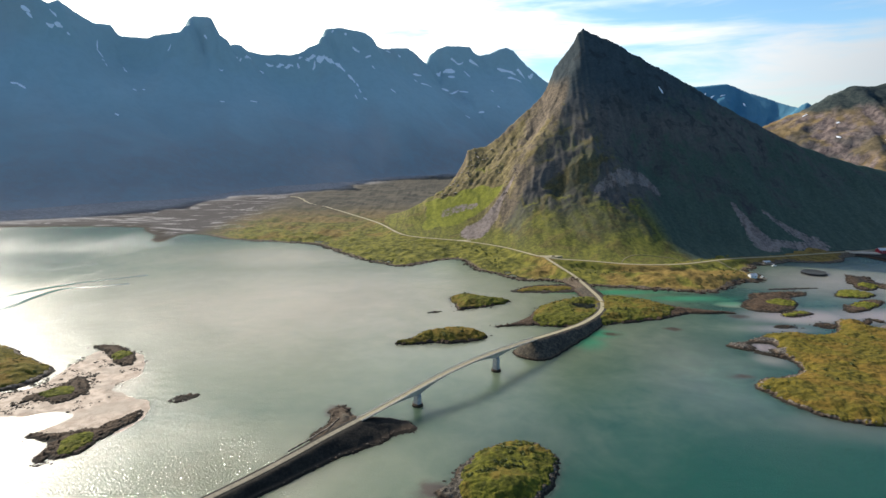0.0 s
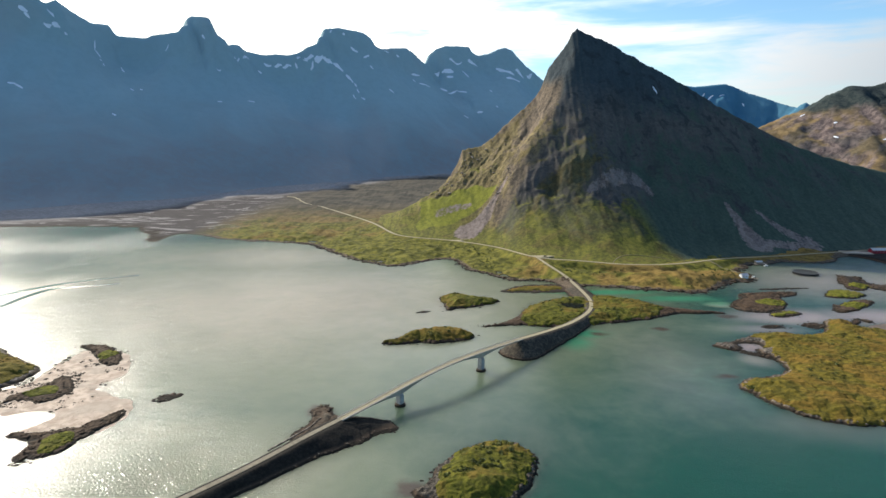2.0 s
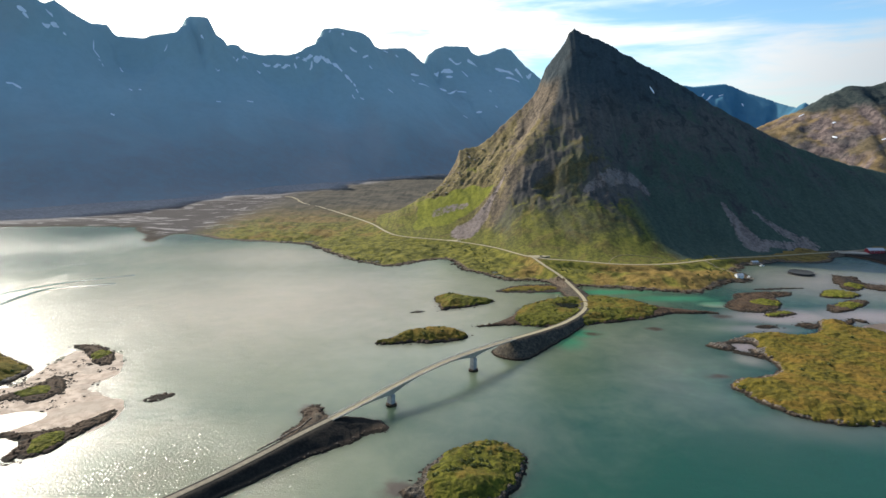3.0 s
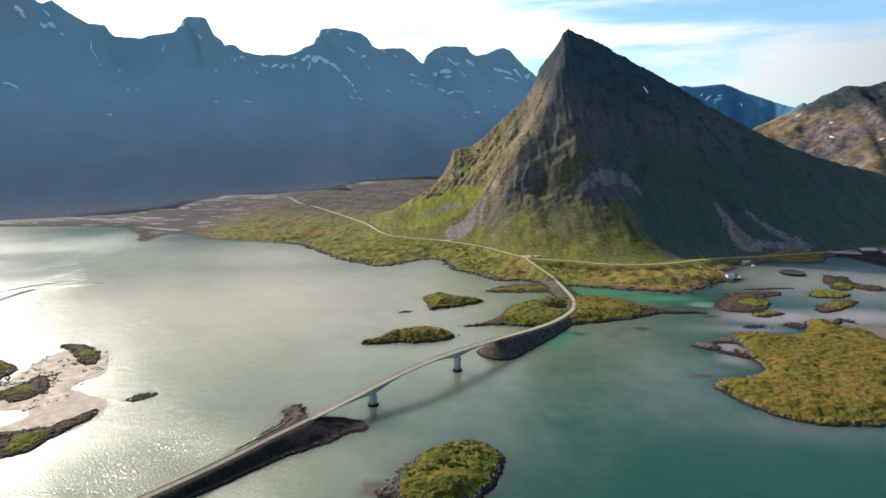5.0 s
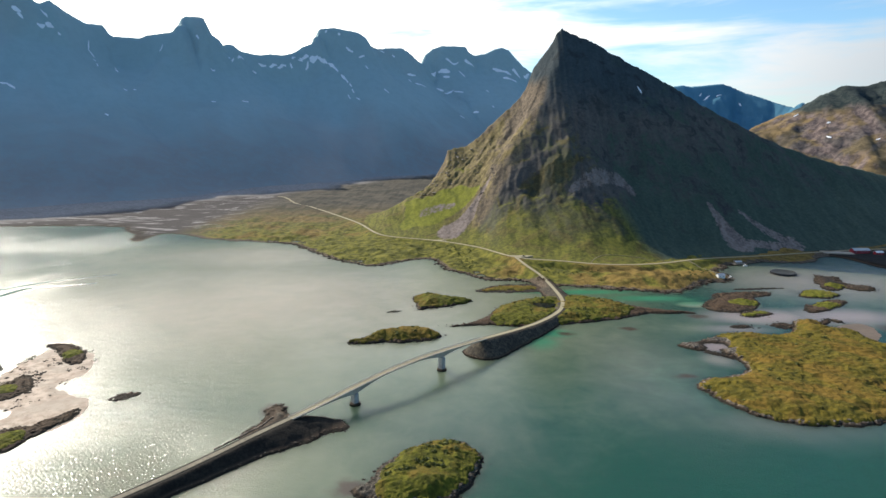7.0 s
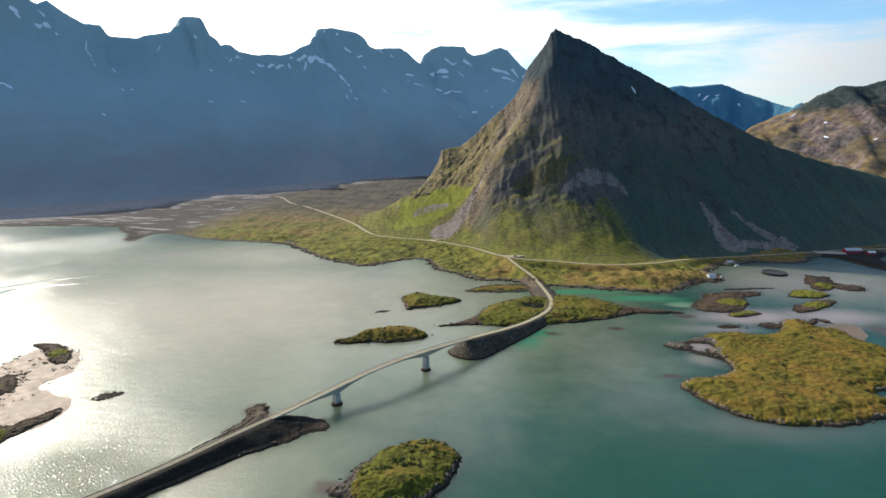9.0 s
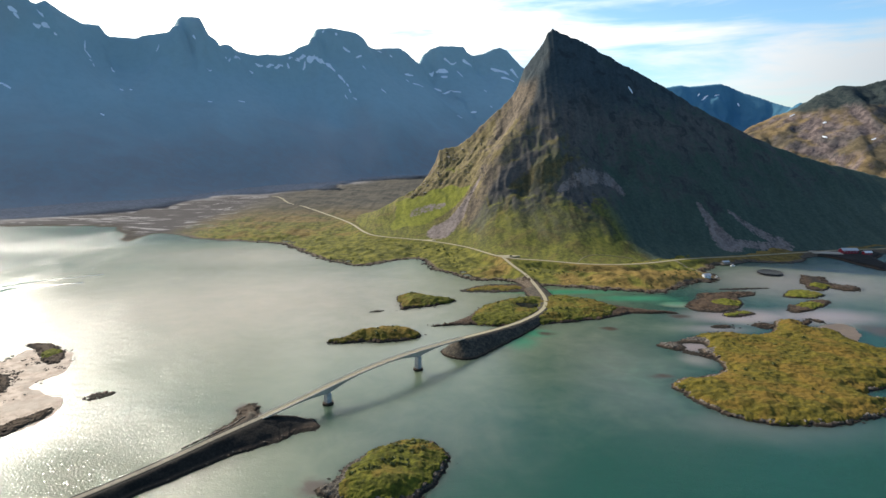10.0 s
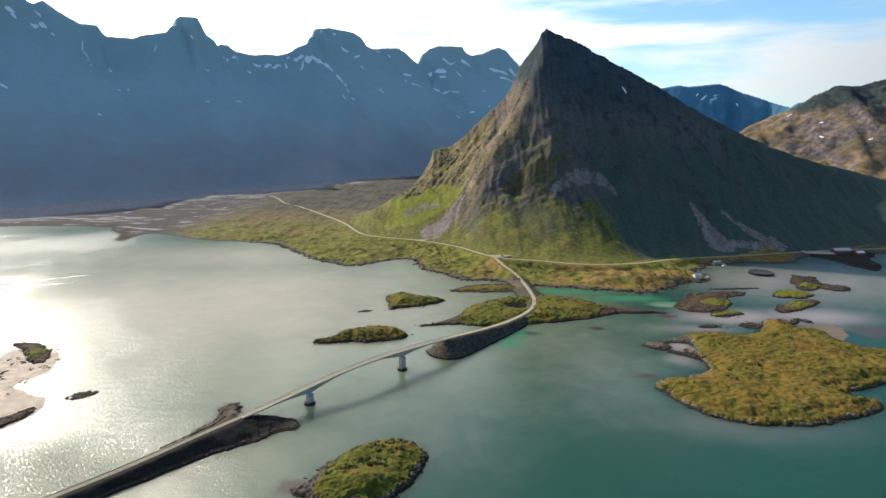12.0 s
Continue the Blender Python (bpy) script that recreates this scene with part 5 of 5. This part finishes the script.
for side in (-1, 1):
    sweep("kerb", fine, lambda p: [(side * 2.15, 0.28), (side * 2.78, 0.28), (side * 2.78, 0.004), (side * 2.15, 0.004)][::side], M_CONCRETE, bridge)
    rail = sweep("railing", fine, lambda p: [(side * 2.64 - 0.07, 1.2), (side * 2.64 + 0.07, 1.2), (side * 2.64 + 0.07, 1.06), (side * 2.64 - 0.07, 1.06)], M_STEEL, bridge, "galvanised steel hand rail")
    sweep("middle_rail", fine, lambda p: [(side * 2.64 - 0.05, 0.78), (side * 2.64 + 0.05, 0.78), (side * 2.64 + 0.05, 0.68), (side * 2.64 - 0.05, 0.68)], M_STEEL, rail)
    post_mesh = None
    walked, last = 0.0, None
    tang = np.gradient(fine[:, :2], axis=0)
    tang /= np.linalg.norm(tang, axis=1)[:, None]
    for p, (tx, ty) in zip(fine, tang):
        if last is None or math.hypot(p[0] - last[0], p[1] - last[1]) >= 2.9:
            if post_mesh is None:
                bm = bmesh.new()
                box(bm, 0, 0, 0, 0.12, 0.12, 0.9)
                post_mesh = bpy.data.meshes.new("post")
                bm.to_mesh(post_mesh)
                bm.free()
                post_mesh.materials.append(M_STEEL)
            post = new("post", post_mesh)
            post.parent = rail
            post.location = (p[0] + ty * side * 2.64, p[1] - tx * side * 2.64, p[2] + 0.26)
            last = p

M_PIER = rock_material("wet_pier_concrete", (0.33, 0.32, 0.30), (0.47, 0.46, 0.44), 2.5, 0.04)
M_FOOTING = rock_material("weedy_footing", (0.02, 0.018, 0.014), (0.055, 0.05, 0.04), 0.8, 0.15)
for (x, y), deck_z in zip(PIERS, (14.0, 17.0)):
    bm = bmesh.new()
    box(bm, x, y, 0.8, 4.1, 5.0, deck_z - 0.8 - 5.0, TURN_PIER, 0.4)
    pier = part("pier", bm, M_PIER, bridge)
    bm = bmesh.new()
    bmesh.ops.create_cone(bm, cap_ends=True, segments=20, radius1=4.5, radius2=4.1, depth=5.0, matrix=Matrix.Translation((x, y, -0.6)))
    bmesh.ops.bevel(bm, geom=[e for e in bm.edges if e.calc_face_angle(0) > 1], offset=0.3, segments=2, affect="EDGES")
    part("footing", bm, M_FOOTING, pier, "round footing dark with weed")
for end, nxt in ((fine[0], fine[4]), (fine[-1], fine[-5])):
    bm = bmesh.new()
    away = math.atan2(nxt[1] - end[1], nxt[0] - end[0])
    box(bm, end[0], end[1], end[2] - 5.5, 2.0, 5.4, 4.9, away, 0.15)
    part("abutment", bm, M_CONCRETE, bridge)

# ---- lay-bys, tracks and a parked car ----
def sampler(X, Y, Z):
    """Height at any place of a regular or graded height field."""
    xs, ys = X[0], Y[:, 0]

    def height(x, y):
        i = int(np.clip(np.searchsorted(xs, x) - 1, 0, len(xs) - 2))
        j = int(np.clip(np.searchsorted(ys, y) - 1, 0, len(ys) - 2))
        u, v = (x - xs[i]) / (xs[i + 1] - xs[i]), (y - ys[j]) / (ys[j + 1] - ys[j])
        return (Z[j, i] * (1 - u) + Z[j, i + 1] * u) * (1 - v) + (Z[j + 1, i] * (1 - u) + Z[j + 1, i + 1] * u) * v
    return height


ground_height, peak_top = sampler(GX, GY, GZ), sampler(PX, PY, PZ)


def drape(points, lift):
    """A smooth line laid on the land."""
    return np.array([(x, y, max(ground_height(x, y), peak_top(x, y)) + lift) for x, y in curve(points, 10)])


ribbon("gravel_track", drape([(262, 862), (272, 882), (290, 897), (315, 900), (347, 901), (372, 893), (388, 886)], 0.3), 0.5, 0.06, M_TRACK, "pale gravel track on the slope over the road", thick=0.8)
ribbon("road", drape([(-470, 1850), (-437, 1798), (-373, 1672), (-310, 1586), (-283, 1535)], 0.9), 2.2, 0.05, M_ROAD, "pale far stretch of the coast road on the plain", thick=3.0)
ribbon("gravel_track", drape([(418, 897), (432, 876), (438, 852), (434, 832)], 0.3), 1.4, 0.1, M_TRACK, "narrow gravel track to the boathouse", thick=0.8)
for cx, cy, cz, sx, sy in ((163, 896, 16, 36, 13), (36, 1056, 12, 26, 10)):
    ang = np.linspace(0, 2 * math.pi, 26)[:-1]
    rad = 1 + 0.12 * np.sin(3 * ang) + 0.08 * np.sin(5 * ang + 1)
    ring = [(cx + sx / 2 * r * math.cos(a), cy + sy / 2 * r * math.sin(a)) for a, r in zip(ang, rad)]
    verts = [(x, y, cz + 0.09 + 0.03) for x, y in ring] + [(x, y, cz - 2.0) for x, y in ring]
    n = len(ring)
    tagged(mesh_object("lay_by", verts, [tuple(range(n))] + [(k, k + n, (k + 1) % n + n, (k + 1) % n) for k in range(n)], M_ROAD), "pale gravel lay-by beside the road", "parking", kind="structure")

M_CARPAINT = plain("dark_car_paint", (0.03, 0.035, 0.045), 0.25, 0.3, 0.05, 1.0, 0.0)


def parked_car(place, turn):
    car = empty("parked_car", place, "small dark car parked on the gravel lay-by", "car", turn)
    bm = bmesh.new()
    box(bm, 0, 0, 0.35, 4.3, 1.75, 0.6, 0, 0.12)
    part("body", bm, M_CARPAINT, car)
    bm = bmesh.new()
    box(bm, -0.2, 0, 0.95, 2.3, 1.5, 0.55, 0, 0.2)
    part("cabin", bm, M_DARKGLASS, car, "dark glazed cabin")
    for x in (-1.35, 1.35):
        for y in (-0.8, 0.8):
            bm = bmesh.new()
            bmesh.ops.create_cone(bm, cap_ends=True, segments=14, radius1=0.33, radius2=0.33, depth=0.22, matrix=Matrix.Translation((x, y, 0.33)) @ Matrix.Rotation(radians(90), 4, "X"))
            part("wheel", bm, M_BLACK, car)
    return car


parked_car((168, 893, 16.13), 0.3)

# ---- harbour ----


def gable_house(name, place, turn, length, width, wall_h, roof_h, wall_mat, roof_mat, label, category, windows=3, door=True):
    """A boarded building with a pitched roof, windows and a door."""
    house = empty(name, place, label, category, turn)
    bm = bmesh.new()
    l, w = length / 2, width / 2
    pts = [(-l, -w, -1.2), (l, -w, -1.2), (l, w, -1.2), (-l, w, -1.2), (-l, -w, wall_h), (l, -w, wall_h), (l, w, wall_h), (-l, w, wall_h), (-l, 0, wall_h + roof_h), (l, 0, wall_h + roof_h)]
    vs = [bm.verts.new(p) for p in pts]
    for f in ((0, 1, 5, 4), (2, 3, 7, 6), (1, 2, 6, 9, 5), (3, 0, 4, 8, 7), (3, 2, 1, 0)):
        bm.faces.new([vs[k] for k in f])
    part("wall", bm, wall_mat, house)
    for side in (-1, 1):
        bm = bmesh.new()
        o, over = 0.5, 0.35
        slope = roof_h / w
        a = [(-l - over, side * (w + o), wall_h - o * slope + 0.06), (l + over, side * (w + o), wall_h - o * slope + 0.06), (l + over, 0, wall_h + roof_h + 0.06), (-l - over, 0, wall_h + roof_h + 0.06)]
        vs = [bm.verts.new(p) for p in a] + [bm.verts.new((x, y, z + 0.22)) for x, y, z in a]
        for f in ((0, 1, 2, 3), (7, 6, 5, 4), (0, 4, 5, 1), (1, 5, 6, 2), (2, 6, 7, 3), (3, 7, 4, 0)):
            bm.faces.new([vs[k] for k in f])
        bmesh.ops.recalc_face_normals(bm, faces=bm.faces)
        part("roof", bm, roof_mat, house)
    for side in (-1, 1):
        for k in range(windows):
            x = -l + length * (k + 0.7) / (windows + 0.4)
            bm = bmesh.new()
            box(bm, x, side * (w + 0.03), wall_h * 0.38, 1.3, 0.14, 1.3)
            win = part("window", bm, M_WHITE, house)
            bm = bmesh.new()
            box(bm, x, side * (w + 0.085), wall_h * 0.38 + 0.13, 1.02, 0.06, 1.04)
            part("pane", bm, M_DARKGLASS, win)
    if door:
        bm = bmesh.new()
        box(bm, l + 0.04, 0, 0.02, 0.12, 1.1, 2.05)
        part("door", bm, M_TIMBER, house)
    return house


gable_house("boathouse", (433, 815, 2.4), 0.15, 10, 6.5, 3.2, 2.2, M_WHITE, M_ZINC, "small white boarded boathouse at the water's edge", "building", 2)
gable_house("quay_shed", (502, 909, 2.24), 0.2, 11, 5, 2.4, 1.5, M_TIMBER, M_ZINC, "low shed with a pale roof on a quay", "building", 2)
gable_house("warehouse", (741, 984, 4.4), 0.02, 27, 11, 4.6, 3.0, M_RED, M_ZINC, "long red boarded warehouse with a grey roof on the quay", "building", 5)
gable_house("net_shed", (764, 972, 4.2), 0.1, 13, 7, 3.2, 2.0, M_RED, M_WHITE, "small red shed with a pale roof on the quay", "building", 2)
M_PALEBOARD = plain("pale_quay_concrete", (0.36, 0.31, 0.25), 0.85, 0.0, 0.2, 3.0, 0.02)
bm = bmesh.new()
box(bm, 704, 984, 1.5, 46, 20, 3.3, -0.25, 0.2)
tagged(part("quay_platform", bm, M_PALEBOARD), "pale concrete quay platform beside the red warehouse", "quay", kind="structure")


def deck_on_piles(name, place, turn, length, width, top, label):
    """A plank quay: deck, edge beams and piles."""
    quay = empty(name, place, label, "quay", turn)
    count = int(length / 1.0)
    for k in range(count):
        bm = bmesh.new()
        box(bm, -length / 2 + (k + 0.5) * length / count, 0, top - 0.12, length / count - 0.06, width, 0.12)
        part("plank", bm, M_TIMBER, quay)
    for side in (-1, 1):
        bm = bmesh.new()
        box(bm, 0, side * (width / 2 - 0.3), top - 0.46, length, 0.3, 0.335)
        part("beam", bm, M_TIMBER, quay)
        for k in range(int(length / 4) + 1):
            bm = bmesh.new()
            bmesh.ops.create_cone(bm, cap_ends=True, segments=10, radius1=0.22, radius2=0.2, depth=top + 3.0, matrix=Matrix.Translation((-length / 2 + 0.5 + k * (length - 1) / int(length / 4), side * (width / 2 - 0.3), (top - 0.47 - 3.0) / 2 - 0.235)))
            part("pile", bm, M_TIMBER, quay)
    return quay


deck_on_piles("quay", (503, 907, 0), 0.2, 22, 9, 2.2, "timber quay on piles beside the shed")
deck_on_piles("jetty", (446, 817, 0), -0.5, 16, 3, 1.2, "narrow timber jetty beside the boathouse")


def motor_boat(place, turn, label):
    boat = empty("motor_boat", place, label, "boat", turn, "moored motor boats")
    bm = bmesh.new()
    rows = []
    for x, half, keel in ((-3.6, 1.1, -0.3), (-1.5, 1.3, -0.4), (1.0, 1.25, -0.4), (2.8, 0.8, -0.2), (4.0, 0.05, 0.3)):
        rows.append([bm.verts.new(p) for p in ((x, -half, 1.0), (x, -half * 0.75, 0.1), (x, 0, keel), (x, half * 0.75, 0.1), (x, half, 1.0))])
    for a, b in zip(rows[:-1], rows[1:]):
        for k in range(4):
            bm.faces.new((a[k], a[k + 1], b[k + 1], b[k]))
        bm.faces.new((a[4], a[0], b[0], b[4]))
    bm.faces.new(rows[0])
    bmesh.ops.recalc_face_normals(bm, faces=bm.faces)
    part("hull", bm, M_WHITE, boat)
    bm = bmesh.new()
    box(bm, -0.6, 0, 1.01, 2.6, 1.6, 1.5, 0, 0.15)
    part("wheelhouse", bm, M_WHITE, boat)
    bm = bmesh.new()
    box(bm, -0.6, 0, 1.75, 2.66, 1.66, 0.5)
    part("windscreen", bm, M_DARKGLASS, boat)
    return boat


motor_boat((451, 824, 0), 0.6, "white motor boat moored at the jetty")
motor_boat((509, 899, 0), 0.2, "white motor boat moored at the timber quay")


def hoop(radius, half, low, high, segments=48):
    """A flat-sided ring."""
    bm = bmesh.new()
    rings = []
    for k in range(segments):
        a = 2 * math.pi * k / segments
        rings.append([bm.verts.new((r * math.cos(a), r * math.sin(a), z)) for r, z in ((radius - half, low), (radius + half, low), (radius + half, high), (radius - half, high))])
    for p, q in zip(rings, rings[1:] + rings[:1]):
        for k in range(4):
            bm.faces.new((p[k], q[k], q[(k + 1) % 4], p[(k + 1) % 4]))
    bmesh.ops.recalc_face_normals(bm, faces=bm.faces)
    return bm


def fish_pen(place, radius):
    """A floating round pen: two collars, a net wall, posts and a hand rail."""
    pen = empty("fish_pen", place, "dark round floating fish pen with netting", "fish pen")
    part("collar", hoop(radius, 0.8, -0.4, 0.7), M_BLACK, pen)
    part("collar", hoop(radius - 2.2, 0.6, -0.4, 0.6), M_BLACK, pen)
    part("net", hoop(radius - 0.4, 0.05, 0.71, 2.4), M_BLACK, pen, "dark hanging net")
    part("hand_rail", hoop(radius, 0.3, 2.45, 2.9), M_BLACK, pen)
    bm = bmesh.new()             # bird net, slung from the rail to a float in the middle
    hub = bm.verts.new((0, 0, 1.6))
    edge = [bm.verts.new((0.97 * radius * math.cos(k * math.pi / 16), 0.97 * radius * math.sin(k * math.pi / 16), 2.4)) for k in range(32)]
    waist = [bm.verts.new((0.5 * v.co.x, 0.5 * v.co.y, 1.2)) for v in edge]
    for k in range(32):
        n = (k + 1) % 32
        bm.faces.new((edge[k], edge[n], waist[n], waist[k]))
        bm.faces.new((waist[k], waist[n], hub))
    part("bird_net", bm, M_NET, pen, "dark slack bird net")
    for k in range(24):
        a = 2 * math.pi * k / 24
        bm = bmesh.new()
        box(bm, radius * math.cos(a), radius * math.sin(a), 0.7, 0.4, 0.4, 1.8, a)
        part("post", bm, M_BLACK, pen)
    return pen


fish_pen((538.6, 847, 0), 16.5)

# a flat dark glossy sheet in the long island's hollow
bm = bmesh.new()
bmesh.ops.create_circle(bm, cap_ends=True, segments=28, radius=1.0)
for v in bm.verts:
    k = 1 + 0.18 * math.sin(3 * math.atan2(v.co.y, v.co.x)) + 0.1 * math.sin(7 * v.co.x)
    v.co = Vector((164 + 12.5 * v.co.x * k, 669 + 11.5 * v.co.y * k, 4.3))
tagged(part("pond", bm, plain("dark_gloss", (0.012, 0.014, 0.012), 0.04, 0.0, 0.3, 3.0, 0.01)), "small flat dark sheet in a hollow beside the road", "pond", kind="structure")

# ---- snow ----


def snow_patch(parent, height, a, b, wide, lift, rng):
    """A ragged snow streak from a to b that lies on the slope."""
    a, b = Vector((*a, 0)), Vector((*b, 0))
    along = b - a
    length = max(along.length, 1.0)
    along.normalize()
    across = Vector((-along.y, along.x, 0))
    n = max(3, int(length / (wide * 0.6)))
    verts, faces = [], []
    for i in range(n + 1):
        s = i / n
        taper = math.sin(math.pi * (0.08 + 0.84 * s)) ** 0.6
        mid = a + along * length * s + across * wide * 0.35 * float(lattice(length * s / (wide * 2.2), a.x, 3))
        half = wide * taper * (0.12 + 0.2 * rng.rand())
        for k in (-1, -0.4, 0.4, 1):
            q = mid + across * half * k * (0.8 + 0.4 * rng.rand())
            verts.append((q.x, q.y, height(q.x, q.y) + lift * (1.0 if abs(k) < 0.5 else 0.1)))
        if i:
            c = 4 * i
            faces += [(c - 4 + k, c - 3 + k, c + 1 + k, c + k) for k in range(3)]
    return mesh_object("snow_patch", verts, faces, M_SNOW, parent, True)


# streaks: from x, y to x, y, and width, in metres
SNOW_WEST = [(-1534, 2300, -1504, 2303, 17), (-1515, 2298, -1495, 2300, 14), (-1465, 2327, -1445, 2342, 14), (-1445, 2342, -1419, 2348, 17), (-1468, 2367, -1443, 2358, 11), (-1408, 2354, -1400, 2359, 11), (-1368, 2482, -1357, 2452, 9), (-1357, 2452, -1336, 2457, 14), (-1331, 2435, -1324, 2440, 14), (-1314, 2425, -1304, 2417, 11), (-1282, 2495, -1266, 2483, 17), (-1154, 2652, -1158, 2634, 12), (-1043, 2740, -1029, 2735, 15), (-929, 2802, -921, 2844, 12), (-913, 2863, -897, 2905, 21), (-846, 2970, -812, 2981, 19), (-800, 2987, -767, 3005, 15), (-767, 3005, -728, 3031, 16)]
SNOW_SADDLE = [(-974, 2697, -962, 2716, 11), (-861, 2924, -844, 2927, 15), (-1447, 2071, -1428, 2081, 25), (-1430, 2079, -1399, 2076, 20), (-1198, 2388, -1184, 2385, 13), (-1173, 2412, -1164, 2416, 13), (-921, 2544, -904, 2548, 11), (-1162, 2176, -1150, 2179, 20), (-817, 2617, -797, 2637, 11), (-714, 3057, -702, 3050, 25), (-709, 3072, -698, 3090, 13), (-682, 3105, -637, 3129, 19), (-637, 3130, -597, 3157, 38), (-654, 3094, -639, 3119, 19), (-683, 3090, -663, 3103, 13), (-600, 3154, -551, 3162, 32), (-551, 3162, -499, 3135, 32), (-481, 3131, -440, 3116, 32)]
SNOW_CENTRE = [(-434, 3114, -421, 3102, 22), (-417, 3092, -404, 3077, 22), (-470, 3266, -435, 3262, 23), (-405, 3255, -378, 3280, 16), (-369, 3242, -353, 3232, 20), (-578, 3245, -566, 3257, 13), (-513, 3271, -502, 3279, 17), (-260, 3561, -245, 3578, 14), (-179, 3589, -130, 3655, 21), (-163, 3536, -147, 3535, 18), (-126, 3552, -70, 3623, 21), (-267, 3178, -241, 3176, 25), (-317, 3494, -298, 3519, 11), (-394, 3058, -374, 3053, 15), (-432, 3056, -422, 3037, 12), (-11, 3880, 32, 3897, 39), (53, 4046, 131, 4093, 24), (177, 4123, 235, 4163, 25)]
SNOW_EAST = [(-44, 3972, -12, 3996, 28), (2, 3989, 79, 4007, 32), (32, 3971, 75, 3980, 36), (138, 4055, 178, 4034, 20), (39, 3878, 103, 3903, 23), (103, 3903, 160, 3899, 23), (367, 4215, 447, 4205, 38), (417, 4211, 491, 4220, 42), (432, 4151, 519, 4188, 41), (507, 4227, 557, 4255, 38), (582, 4301, 634, 4341, 35), (308, 3980, 326, 3974, 20), (129, 3581, 153, 3610, 21), (218, 3722, 253, 3734, 30), (342, 3837, 356, 3830, 23)]
SNOW_RIDGE = [(1726, 4096, 1749, 4108, 16), (1745, 4069, 1802, 4090, 22), (1839, 4089, 1872, 4091, 14), (1976, 4055, 1986, 4041, 17), (1834, 3837, 1870, 3836, 16)]
SNOW_HILL = [(1433, 2446, 1449, 2440, 9), (1486, 2313, 1497, 2307, 10), (1458, 2255, 1465, 2238, 13), (1554, 2135, 1566, 2129, 10)]
SNOW_PEAK = [(439, 1261, 447, 1254, 9)]
snow_rng = np.random.RandomState(77)
range_height = sampler(RX, RY, RZ)
for streaks, owner, height, lift in ((SNOW_WEST, far_range, range_height, 2.0), (SNOW_SADDLE, far_range, range_height, 2.5), (SNOW_CENTRE, far_range, range_height, 2.5), (SNOW_EAST, far_range, range_height, 3.0),
                                     (SNOW_RIDGE, blue_ridge, sampler(BX, BY, BZ), 3.0), (SNOW_HILL, hill, sampler(HX, HY, HZ), 2.0), (SNOW_PEAK, peak, sampler(PX, PY, PZ), 1.2)):
    for x0, y0, x1, y1, wide in streaks:
        snow_patch(owner, height, (x0, y0), (x1, y1), wide, lift, snow_rng)
